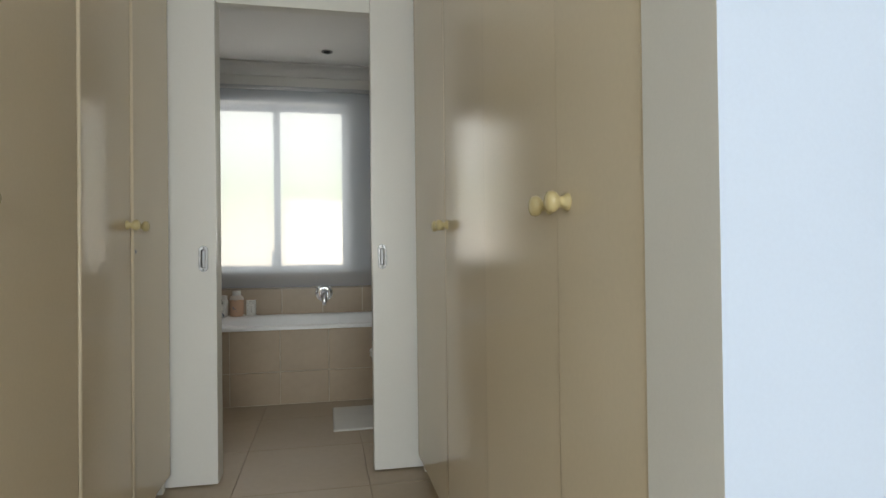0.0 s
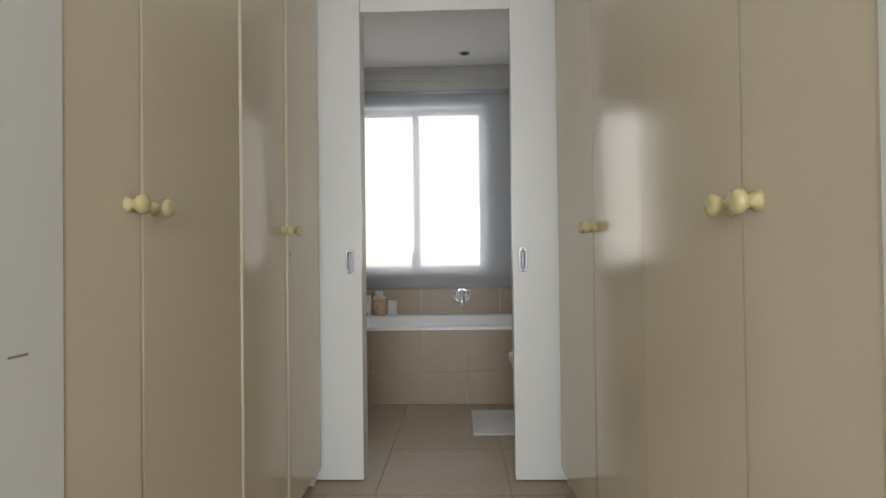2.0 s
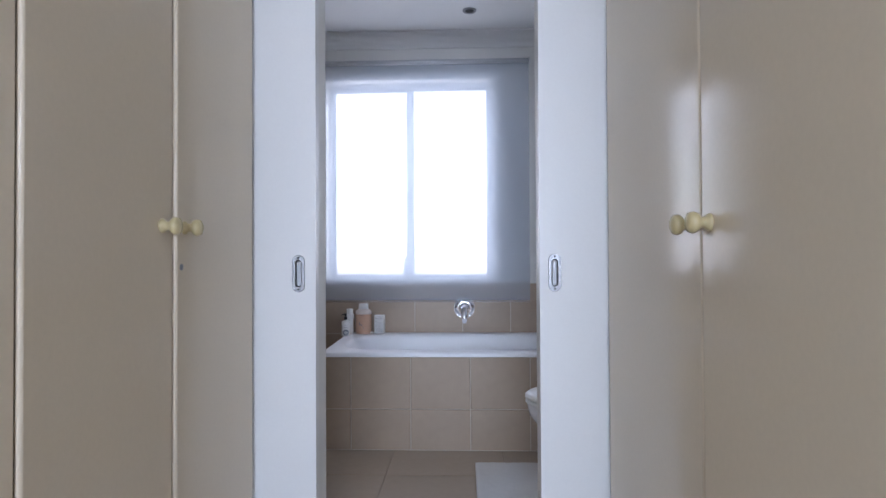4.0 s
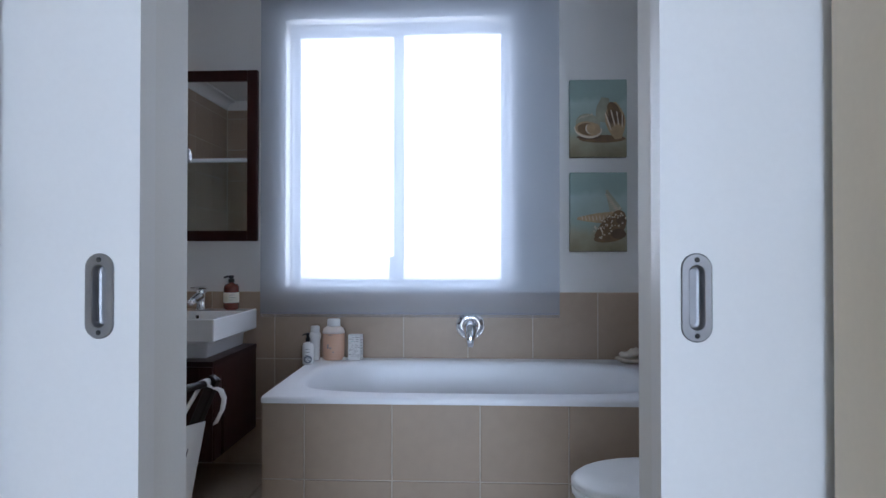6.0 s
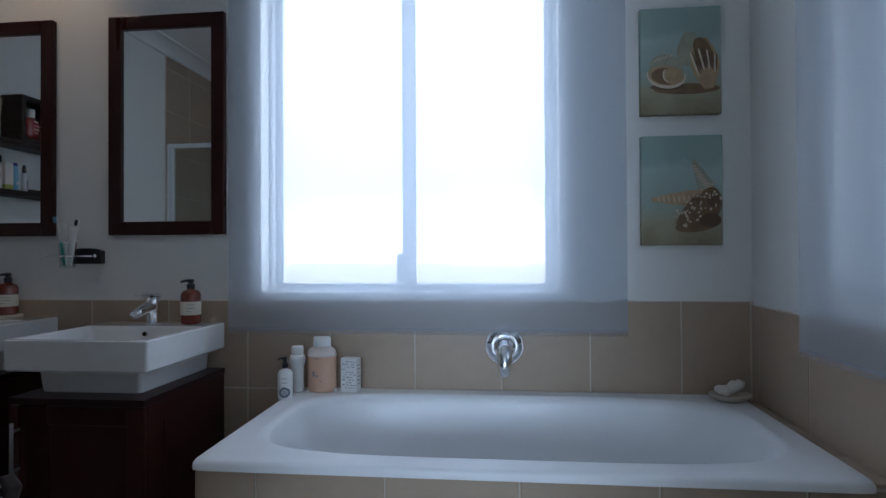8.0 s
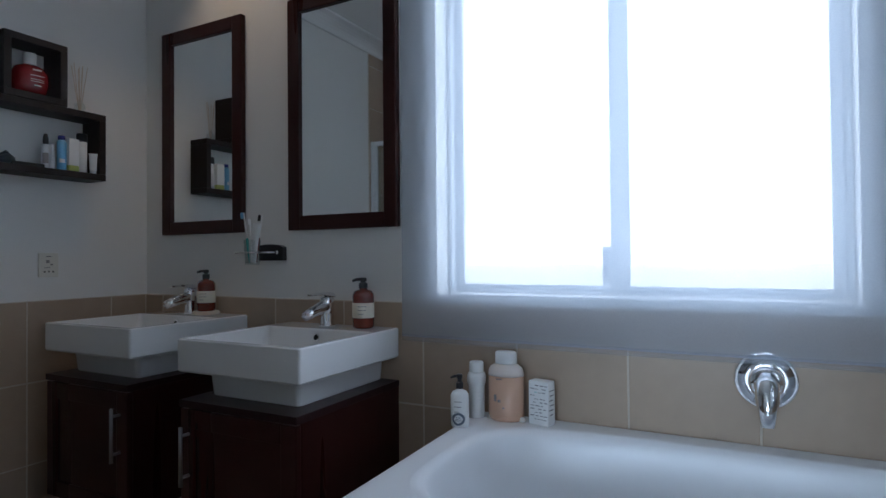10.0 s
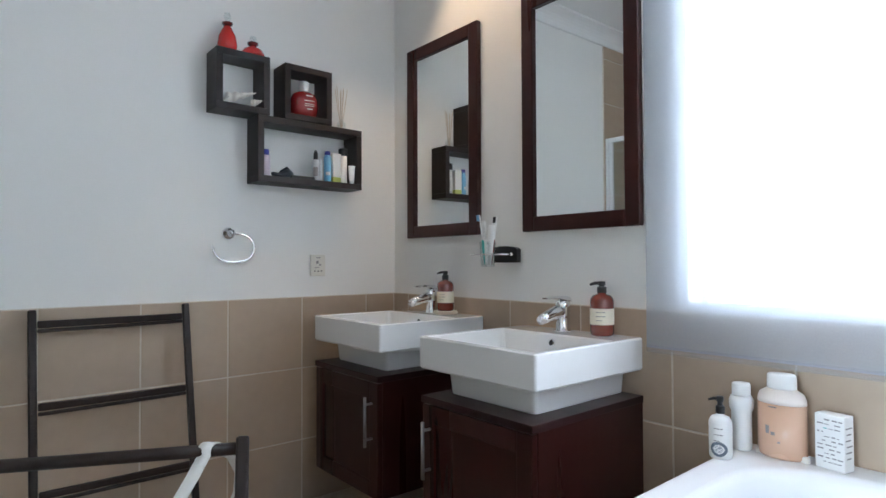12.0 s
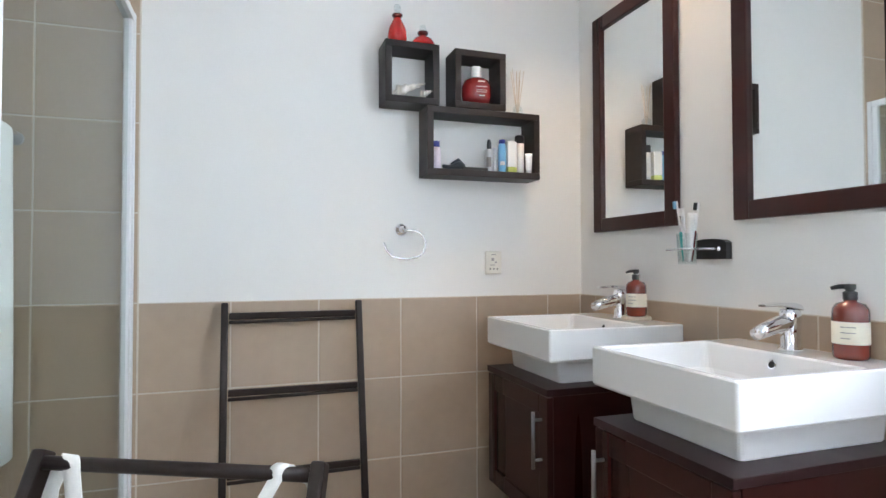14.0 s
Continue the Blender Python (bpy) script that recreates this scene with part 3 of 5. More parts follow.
def wardrobe(face, back, y_end, y_start, joints, knobs, keyhole, label, ajar=(0, 0, 0, 0), bows=(0.0006, 0.0006, 0.0006, 0.0006)):
    """Doors on the plane x = face, between the joints along y."""
    s = 1 if face > back else -1
    w = base("wardrobe", (face, (y_end + y_start) / 2, 0), label, "wardrobe", "wardrobes along the passage")
    yc = (y_end + y_start) / 2
    part("body", box(s * -0.038, back - face, y_start - yc, y_end - yc, 0.07, 2.60, 0.0), M_CREAM, w)
    part("plinth", box(s * -0.05, back - face, y_start - yc, y_end - yc, 0.0, 0.0695), M_CREAM, w)
    edges = [y_start] + sorted(joints) + [y_end + 0.040]
    doors = []
    for a, c, turned, bow in zip(edges, edges[1:], ajar, bows):
        mid = (a + c) / 2
        d = part("door", door_panel(s, (c - a) / 2 - 0.0015, 0.075, 2.59, bow), M_CREAM, w, "", True)
        d.modifiers.new("normals", "WEIGHTED_NORMAL")
        d.matrix_basis = pose(0, mid - yc, 0, 0, 0, turned)
        doors.append((a, c, d))
    for y, z in knobs:
        for a, c, d in doors:
            if a <= y < c:
                k = part("knob", knob(), M_KNOB, d, "turned pale yellow wooden knob", True)
                k.matrix_basis = pose(-0.001 * s, y - (a + c) / 2, z, 0, 90 * s, 0)
    if keyhole:
        for a, c, d in doors:
            if a <= keyhole[0] < c:
                k = part("keyhole", lathe([(0.008, 0), (0.008, 0.0015), (0.004, 0.002), (0.0035, 0.0005)], 14), M_STEEL, d, "small metal lock")
                k.matrix_basis = pose(-0.0005 * s, keyhole[0] - (a + c) / 2, keyhole[1], 0, 90 * s, 0)
    return w


wardrobe(CL, 1.20, -2.265, -3.965, [-2.713, -3.192, -3.727], [(-2.765, 1.160), (-2.675, 1.160), (-3.680, 1.167), (-3.778, 1.167)], (-2.690, 1.066), "built-in wardrobe with cream gloss painted doors and round knobs", (0.15, -0.1, 1.7, 0.1), (0.0006, 0.0006, 0.0030, 0.0006))
wardrobe(CR, 3.56, -2.265, -4.28, [-2.925, -3.474, -3.968], [(-2.965, 1.148), (-2.885, 1.148), (-3.930, 1.134), (-4.022, 1.134)], None, "built-in wardrobe with cream gloss painted doors and round knobs", (-0.2, 1.1, -0.2, 0.15))


# ---- bath ----
def bathtub():
    x0, x1, y0, y1, top = 1.675, 3.335, -0.812, -0.012, 0.552
    t = base("bathtub", ((x0 + x1) / 2, (y0 + y1) / 2, 0), "white enamel built-in bathtub with a rolled rim", "bathtub")
    cx, cy = (x0 + x1) / 2, (y0 + y1) / 2
    hx, hy = (x1 - x0) / 2, (y1 - y0) / 2
    b = bmesh.new()
    steps = 128

    def ring(ax, ay, z, power, shift=0.0):
        out = []
        for k in range(steps):
            a = 2 * math.pi * (k + 0.5) / steps
            c, s = math.cos(a), math.sin(a)
            out.append(b.verts.new((shift + ax * math.copysign(abs(c) ** (2 / power), c), ay * math.copysign(abs(s) ** (2 / power), s), z)))
        return out

    levels = [ring(hx, hy, top - 0.025, 60), ring(hx, hy, top - 0.010, 60), ring(hx - 0.003, hy - 0.003, top - 0.003, 50), ring(hx - 0.010, hy - 0.010, top, 40), ring(hx - 0.016, hy - 0.016, top, 36)]
    # the hollow: inset along x and y, depth, squareness, shift towards the head
    hollow = [(0.067, 0.067, 0.0, 4.3, 0.0), (0.074, 0.074, 0.0, 4.25, 0.0), (0.088, 0.086, 0.005, 4.1, 0.0), (0.104, 0.100, 0.026, 3.9, 0.0), (0.128, 0.116, 0.12, 3.6, 0.002),
              (0.166, 0.136, 0.26, 3.4, 0.01), (0.215, 0.168, 0.34, 3.2, 0.02), (0.290, 0.220, 0.375, 3.0, 0.026), (0.390, 0.290, 0.385, 2.8, 0.03)]
    for k in range(len(hollow) - 1):
        p0, p1, p2, p3 = hollow[max(k - 1, 0)], hollow[k], hollow[k + 1], hollow[min(k + 2, len(hollow) - 1)]
        for q in range(4):
            u = q / 4
            m_ = [0.5 * (2 * y1 + (y2 - y0) * u + (2 * y0 - 5 * y1 + 4 * y2 - y3) * u * u + (3 * y1 - y0 - 3 * y2 + y3) * u ** 3) for y0, y1, y2, y3 in zip(p0, p1, p2, p3)]
            levels.append(ring(hx - m_[0], hy - m_[1], top - m_[2], m_[3], m_[4]))
    for lo, hi in zip(levels, levels[1:]):
        for k in range(steps):
            b.faces.new((lo[k], lo[(k + 1) % steps], hi[(k + 1) % steps], hi[k]))
    b.faces.new(levels[-1])
    for v in b.verts:
        v.co.z += 0.010 * max(0.0, min(1.0, (v.co.y + hy) / (2 * hy)))
    part("tub", b, M_ENAMEL, t, "", True)
    part("bath_waste", lathe([(0.028, 0), (0.03, 0.003), (0.02, 0.005), (0, 0.004)], 20), M_CHROME, t, "chrome waste").matrix_basis = pose(-0.48, 0, top - 0.384)
    wall = part("bath_panel", box(1.683 - cx, XR - 0.01 - cx, -0.79 - cy, -0.70 - cy, 0, 0.522), M_GROUT, t, "beige tiled bath front")
    part("bath_side", box(1.683 - cx, 1.72 - cx, -0.70 - cy, -0.012 - cy, 0, 0.522), M_GROUT, t)
    lay_tiles(wall, (-cx, -0.789 - cy, 0), (1, 0, 0), (0, 0, 1), [1.680, 1.845, 2.183, 2.519, 2.853, 3.187, XR - 0.008], [0.003, 0.232, 0.527], M_TILE, gap=0.005)
    lay_tiles(wall, (1.684 - cx, 0 - cy, 0), (0, -1, 0), (0, 0, 1), [0.012, 0.33, 0.66, 0.789], [0.003, 0.232, 0.527], M_TILE, gap=0.005)
    ledge = part("bath_ledge", box(x1 + 0.001 - cx, XR - 0.008 - cx, -0.79 - cy, -0.012 - cy, 0.40, 0.534), M_GROUT, t, "narrow tiled ledge beside the tub")
    lay_tiles(ledge, (-cx, -cy, 0.534), (1, 0, 0), (0, 1, 0), [x1 + 0.002, XR - 0.008], [-0.797, -0.60, -0.30, -0.014], M_TILE, gap=0.004)
    return t


bathtub()


def bath_mixer():
    t = base("bath_mixer", (2.487, -0.0095, 0.732), "round chrome wall-mounted bath mixer with a tongue-shaped lever", "tap")
    out = pose(0, 0, 0, 90, 0, 0)
    part("wall_plate", lathe([(0.071, 0), (0.074, 0.004), (0.074, 0.010), (0.070, 0.014), (0.065, 0.012), (0.057, 0.006), (0.046, 0.004), (0.040, 0.005)], 44), M_CHROME, t, "", True).matrix_basis = out
    part("body", lathe([(0.040, 0.004), (0.039, 0.024), (0.042, 0.032), (0.041, 0.052), (0.034, 0.062), (0.018, 0.068), (0, 0.069)], 34), M_CHROME, t, "", True).matrix_basis = out
    b = tube([(0, -0.052, 0.012), (0, -0.074, -0.004), (0, -0.096, -0.034), (0, -0.106, -0.066), (0, -0.108, -0.096)], [0.022, 0.026, 0.023, 0.018, 0.0125], 20)
    for v in b.verts:
        v.co.x *= 1.15
    part("lever", b, M_CHROME, t, "broad chrome lever hanging down", True)
    part("spout", tube([(0, -0.020, -0.030), (0, -0.052, -0.052), (0, -0.066, -0.082)], [0.017, 0.016, 0.013], 16), M_CHROME, t, "", True)
    return t


bath_mixer()


# ---- bottles ----
def pump_bottle(place, r, h, neck, body_mat, label, group, label_mat=M_LABEL, bands=3, turn=0, plate=None, flat=1.0):
    """A bottle with a pump; h is the height of the shoulder."""
    t = base("pump_bottle", place, label, "bottle", group, turn)
    part("bottle", lathe([(r * 0.90, 0), (r * 0.98, 0.004), (r, 0.012), (r, h * 0.80), (r * 0.96, h * 0.88), (r * 0.78, h * 0.96), (r * 0.36, h), (r * 0.34, h + 0.008)], 28, flat=flat), body_mat, t, "", True)
    part("collar", lathe([(r * 0.40, h + 0.004), (r * 0.40, h + 0.022), (r * 0.24, h + 0.025), (r * 0.22, h + neck - 0.012)], 18), M_BLACK, t, "black pump collar")
    head = lathe([(r * 0.26, h + neck - 0.014), (r * 0.32, h + neck - 0.011), (r * 0.32, h + neck), (0, h + neck + 0.001)], 16)
    tube([(0, 0, h + neck - 0.006), (-r * 0.55, 0, h + neck - 0.006), (-r * 1.0, 0, h + neck - 0.011)], [r * 0.16, r * 0.15, r * 0.11], 8, bm=head)
    part("pump_head", head, M_BLACK, t, "black pump head")
    if plate:
        z0, z1 = plate
        lab = part("paper_label", lathe([(r * 1.006, z0), (r * 1.014, z0 + 0.0005), (r * 1.014, z1 - 0.0005), (r * 1.006, z1)], 28, flat=flat), label_mat, t, "cream printed label" if label_mat is M_LABEL else "white printed label", True)
        for k in range(bands):
            z = z1 - (k + 1) * (z1 - z0) / (bands + 1)
            b = bmesh.new()
            for j in range(9):
                a0, a1 = math.radians(-120 + j * 5.2), math.radians(-120 + (j + 1) * 5.2 - (1.6 if j % 3 == 2 else 0))
                q = r * 1.02
                if k == bands - 1 and j > 5:
                    continue
                vs = [b.verts.new((q * math.cos(a), q * math.sin(a) * flat, zz)) for a, zz in ((a0, z), (a1, z), (a1, z + 0.0022), (a0, z + 0.0022))]
                b.faces.new(vs)
            part("print_line", b, M_PRINT, lab)
    return t


def plain_bottle(place, profile, mat_, label, cap=None, cap_mat=M_WHITEP, flat=1.0, turn=0, group="", marks=(), mark_mat=M_PRINT):
    t = base("bottle", place, label, "bottle", group, turn)
    body = part("body", lathe(profile, 26, flat=flat), mat_, t, "", True)
    if cap:
        part("cap", lathe(cap, 22, flat=1.0 if flat == 1.0 else max(flat, 0.8)), cap_mat, t, "", True)
    for ang, half, z0, z1, r in marks:
        b = bmesh.new()
        n_ = 6
        for j in range(n_):
            a0, a1 = math.radians(ang - half + 2 * half * j / n_), math.radians(ang - half + 2 * half * (j + 1) / n_)
            b.faces.new([b.verts.new((r * math.cos(a), r * math.sin(a) * flat, z)) for a, z in ((a0, z0), (a1, z0), (a1, z1), (a0, z1))])
        part("print_line", b, mark_mat, body)
    return t


BATH_Z = 0.5612
small_pump = pump_bottle((1.690, -0.190, BATH_Z - 0.002), 0.027, 0.106, 0.046, M_WHITEP, "small white pump bottle with black print, on the bath rim", "bottles on the bath rim", turn=20, plate=(0.030, 0.090), label_mat=M_WHITEP)
b = bmesh.new()
for gi in range(18):
    for gj in range(18):
        u, v = (gi + 0.5) / 9 - 1, (gj + 0.5) / 9 - 1
        q = math.hypot(u, v)
        if 0.62 < q < 1.0 or (q < 0.5 and (gi * 7 + gj * 3) % 5 < 2):
            quad = []
            for du, dv in ((0, 0), (1, 0), (1, 1), (0, 1)):
                a = radians(-95 + 44 * ((gi + du) / 9 - 1))
                quad.append(b.verts.new((0.0276 * math.cos(a), 0.0276 * math.sin(a), 0.026 + 0.018 * ((gj + dv) / 9 - 1))))
            b.faces.new(quad)
part("emblem", b, material("blue-grey print", (0.14, 0.17, 0.21), 0.6), small_pump, "round blue-grey printed emblem")
plain_bottle((1.699, -0.088, BATH_Z), [(0.021, 0), (0.0245, 0.005), (0.0245, 0.098), (0.029, 0.108), (0.030, 0.126), (0.026, 0.138), (0.020, 0.141)], M_WHITEP, "plain white plastic bottle on the bath rim", [(0.0215, 0.140), (0.0225, 0.143), (0.0225, 0.168), (0.020, 0.172), (0, 0.172)], group="bottles on the bath rim")
peach = plain_bottle((1.790, -0.070, BATH_Z), [(0.050, 0), (0.056, 0.006), (0.056, 0.134)], M_PEACH, "large peach bath gel bottle with white cap on bath rim",
                     [(0.033, 0.170), (0.034, 0.173), (0.033, 0.203), (0.030, 0.206), (0, 0.206)], flat=0.72, group="bottles on the bath rim", marks=((-98, 10, 0.126, 0.129, 0.0570), (-98, 5, 0.058, 0.066, 0.0570), (-112, 5, 0.060, 0.080, 0.0567), (-84, 3, 0.040, 0.045, 0.0570)))
part("shoulder", lathe([(0.056, 0.1342), (0.0555, 0.145), (0.051, 0.158), (0.036, 0.168), (0.031, 0.172)], 26, flat=0.72), material("milky plastic", (0.74, 0.66, 0.60), 0.3), peach, "milky empty shoulder of the bottle", True)



def small_carton():
    t = base("soap_carton", (1.903, -0.072, BATH_Z), "small white printed carton standing on the bath rim", "carton", turn=-12)
    body = part("box", box(-0.033, 0.033, -0.020, 0.020, 0, 0.128, 0.002), M_WHITEP, t)
    rnd = random.Random(5)
    for row in range(11):
        x, z = -0.027, 0.114 - 0.0098 * row
        while x < 0.020:
            w, h = rnd.uniform(0.004, 0.014), rnd.uniform(0.0016, 0.0032)
            if rnd.random() < 0.72:
                part("print_line", box(x, min(x + w, 0.030), -0.0207, -0.0202, z, z + h), M_TEAL if rnd.random() < 0.15 else M_PRINT, body)
            x += w + rnd.uniform(0.002, 0.006)
    for row in range(6):
        z = 0.100 - 0.014 * row
        part("print_line", box(0.0332, 0.0337, -0.015 + 0.004 * (row % 2), 0.012 - 0.003 * (row % 3), z, z + 0.003), M_PRINT, body)
    for x, y, r in ((1.845, -0.082, 0.011), (1.741, -0.085, 0.009)):
        c = base("soap_sliver", (x, y, BATH_Z - 0.0005), "small white sliver of soap on the bath rim", "soap", "soap slivers")
        part("soap", lathe([(r * 0.9, 0), (r, r * 0.3), (r * 0.95, r * 1.0), (r * 0.7, r * 1.3), (0, r * 1.35)], 18, flat=0.7), M_SHELL, c, "", True)


small_carton()


def soap_shell():
    t = base("soap_dish", (3.272, -0.110, BATH_Z - 0.001), "cream shell-shaped soap dish on the bath corner", "soap dish")
    part("dish", lathe([(0.025, 0), (0.048, 0.005), (0.070, 0.020), (0.073, 0.027), (0.066, 0.025), (0.036, 0.014), (0, 0.013)], 28, flat=0.7), M_SOAP, t, "", True)
    for x, y, z, rx, ry, rz, tilt in ((0.014, 0.004, 0.050, 0.040, 0.024, 0.020, -24), (-0.026, -0.006, 0.040, 0.030, 0.022, 0.018, 18)):
        b = bmesh.new()
        bmesh.ops.create_icosphere(b, subdivisions=3, radius=1, matrix=pose(x, y, z, 0, tilt, 0) @ Matrix.Diagonal((rx, ry, rz, 1)))
        for v in b.verts:
            v.co += v.normal * 0.006 * noise.noise(v.co * 55) + v.normal * 0.002 * math.sin(v.co.x * 260)
        part("soap", b, M_SHELL, t, "pale ridged soap", True)


soap_shell()


# ---- pictures ----
def picture(z0, z1, seed, label):
    x0, x1 = 2.995, 3.283
    t = base("canvas_picture", ((x0 + x1) / 2, -0.0005, (z0 + z1) / 2), label, "picture", "shell pictures")
    w, h = (x1 - x0) / 2, (z1 - z0) / 2
    m = bpy.data.materials.new("painted canvas")
    m.use_nodes = True
    n, l = m.node_tree.nodes, m.node_tree.links
    p = n["Principled BSDF"]
    p.inputs["Roughness"].default_value = 0.75
    co, nz, sep = n.new("ShaderNodeTexCoord"), n.new("ShaderNodeTexNoise"), n.new("ShaderNodeSeparateXYZ")
    nz.inputs["Scale"].default_value, nz.inputs["Detail"].default_value = 9, 6
    l.new(co.outputs["Object"], nz.inputs["Vector"])
    l.new(co.outputs["Object"], sep.inputs[0])
    add = n.new("ShaderNodeMath")
    add.operation = "MULTIPLY_ADD"
    add.inputs[1].default_value = 0.45
    span = n.new("ShaderNodeMapRange")
    span.inputs["From Min"].default_value, span.inputs["From Max"].default_value = -h, h
    l.new(sep.outputs["Z"], span.inputs[0])
    l.new(nz.outputs[0], add.inputs[0])
    l.new(span.outputs[0], add.inputs[2])
    ramp = n.new("ShaderNodeValToRGB")
    stops = ((0.20, (0.22, 0.19, 0.11)), (0.42, (0.36, 0.34, 0.23)), (0.62, (0.33, 0.41, 0.36)), (0.9, (0.40, 0.50, 0.46)), (1.2, (0.30, 0.40, 0.36)))
    for k, (at, c) in enumerate(stops):
        e = ramp.color_ramp.elements[k] if k < 2 else ramp.color_ramp.elements.new(min(at, 1.0))
        e.position, e.color = min(at, 1.0), (*c, 1)
    l.new(add.outputs[0], ramp.inputs[0])
    l.new(ramp.outputs[0], p.inputs["Base Color"])
    canvas = part("canvas", box(-w, w, -0.030, 0, -h, h, 0.003), m, t)
    return canvas


M_SH1 = material("painted shell ochre", (0.46, 0.33, 0.19), 0.8, vary=0.25, grain=40, large=12)
M_SH2 = material("painted shell cream", (0.60, 0.50, 0.36), 0.8, vary=0.2, grain=40, large=12)
M_SH3 = material("painted shell shade", (0.13, 0.085, 0.05), 0.8, vary=0.3, grain=40, large=12)


def flat_shape(name, outline, mat_, parent, level=0):
    """A painted shape that lies on the canvas."""
    y = -0.0304 - 0.0004 * level
    b = bmesh.new()
    b.faces.new([b.verts.new((x, y, z)) for x, z in outline])
    return part(name, b, mat_, parent)


def oval(cx, cz, a, c, turn=0, steps=26, a0=0, a1=360):
    out = []
    for k in range(steps):
        t = math.radians(a0 + (a1 - a0) * k / (steps - (0 if a1 - a0 == 360 else 1)))
        x, z = a * math.cos(t), c * math.sin(t)
        r = math.radians(turn)
        out.append((cx + x * math.cos(r) - z * math.sin(r), cz + x * math.sin(r) + z * math.cos(r)))
    return out


def cone(x0, z0, x1, z1, w0, w1, bulge=0.0, steps=9):
    """The outline of a tapered arm from one end to the other, half as wide as w0 and w1 there."""
    dx, dz = x1 - x0, z1 - z0
    far = math.hypot(dx, dz)
    nx, nz = -dz / far, dx / far
    side = [(k / steps, w0 + (w1 - w0) * k / steps + bulge * math.sin(math.pi * k / steps)) for k in range(steps + 1)]
    return [(x0 + dx * u + nx * w, z0 + dz * u + nz * w) for u, w in side] + [(x0 + dx * u - nx * w, z0 + dz * u - nz * w) for u, w in reversed(side)]


def crescent(cx, cz, a, c, thick, a0, a1, turn=0, steps=20):
    """A bent stroke that thins out to both ends."""
    outer, inner = [], []
    for k in range(steps + 1):
        u = k / steps
        t, w = radians(a0 + (a1 - a0) * u), thick * (0.25 + 0.75 * math.sin(math.pi * u))
        r = radians(turn)
        for q, out in ((0, outer), (w, inner)):
            x, z = (a - q) * math.cos(t), (c - q) * math.sin(t)
            out.append((cx + x * math.cos(r) - z * math.sin(r), cz + x * math.sin(r) + z * math.cos(r)))
    return outer + inner[::-1]


M_SH4 = material("painted shell grey-green", (0.37, 0.37, 0.27), 0.8, vary=0.2, grain=30, large=14)
M_SH5 = material("painted shell brown", (0.20, 0.125, 0.065), 0.8, vary=0.3, grain=30, large=14)
M_SH6 = material("painted shell highlight", (0.70, 0.62, 0.48), 0.8, vary=0.15, grain=30, large=14)
c1 = picture(1.592, 1.988, 1, "canvas picture of an open shell and a striped shell")
flat_shape("painted_shadow", oval(0.02, -0.105, 0.118, 0.020), M_SH5, c1)
flat_shape("painted_shadow", oval(-0.05, -0.096, 0.060, 0.012), M_SH3, c1, 1)
flat_shape("painted_shell", cone(0.015, -0.02, 0.035, 0.105, 0.026, 0.018, 0.014), M_SH4, c1, 1)
flat_shape("painted_shell", oval(-0.052, -0.030, 0.064, 0.054, -20), M_SH4, c1, 2)
flat_shape("painted_shell", oval(-0.054, -0.056, 0.066, 0.040, -8), M_SH1, c1, 3)
flat_shape("painted_shell", oval(-0.052, -0.056, 0.054, 0.031, -8), M_SH5, c1, 4)
flat_shape("painted_shell", oval(-0.028, -0.055, 0.036, 0.031, 8), M_SH1, c1, 5)
flat_shape("painted_rim", crescent(-0.052, -0.056, 0.070, 0.046, 0.012, 170, 380, -8), M_SH6, c1, 6)
flat_shape("painted_rim", crescent(-0.040, -0.052, 0.026, 0.028, 0.007, 120, 265), M_SH6, c1, 7)
for k in range(4):
    flat_shape("painted_rib", cone(-0.100 + 0.020 * k, -0.004 + 0.006 * k, -0.078 + 0.016 * k, 0.012 + 0.004 * k, 0.0012, 0.0025, 0.001, 4), M_SH2, c1, 4)
flat_shape("painted_shell", cone(0.072, 0.080, 0.100, -0.106, 0.018, 0.016, 0.034), M_SH1, c1, 3)
flat_shape("painted_shell", oval(0.078, 0.035, 0.030, 0.050, 25), M_SH5, c1, 4)
for k in range(7):
    x = 0.034 + 0.0145 * k
    top = 0.010 + 0.032 * math.sin(math.pi * (k + 1.5) / 8)
    flat_shape("painted_stripe", cone(x, top, x + 0.030 - 0.005 * k, top - 0.088 + 0.004 * k, 0.0022, 0.0012, 0.0028, 6), M_SH6 if k % 2 == 0 else M_SH3, c1, 5)
    flat_shape("painted_stripe", cone(x + 0.006, top + 0.004, x + 0.034 - 0.005 * k, top - 0.080 + 0.004 * k, 0.0014, 0.001, 0.0022, 6), M_SH3, c1, 6)
c2 = picture(1.110, 1.514, 2, "canvas picture of a knobbly starfish in pale water")
flat_shape("painted_shadow", oval(0.055, -0.128, 0.080, 0.026, 8), M_SH5, c2)
flat_shape("painted_starfish", cone(0.090, 0.0, 0.040, 0.112, 0.034, 0.006), M_SH4, c2, 1)
flat_shape("painted_starfish", cone(0.085, -0.028, -0.108, -0.034, 0.030, 0.006, 0.006), M_SH1, c2, 2)
flat_shape("painted_starfish", cone(0.085, -0.045, -0.015, -0.130, 0.044, 0.012, 0.008), M_SH5, c2, 3)
flat_shape("painted_starfish", oval(0.098, -0.052, 0.042, 0.062, -10), M_SH5, c2, 4)
flat_shape("painted_shadow", oval(0.112, -0.040, 0.024, 0.022), M_SH3, c2, 5)
flat_shape("painted_shadow", oval(0.100, -0.112, 0.038, 0.026), M_SH3, c2, 5)
rnd = random.Random(8)
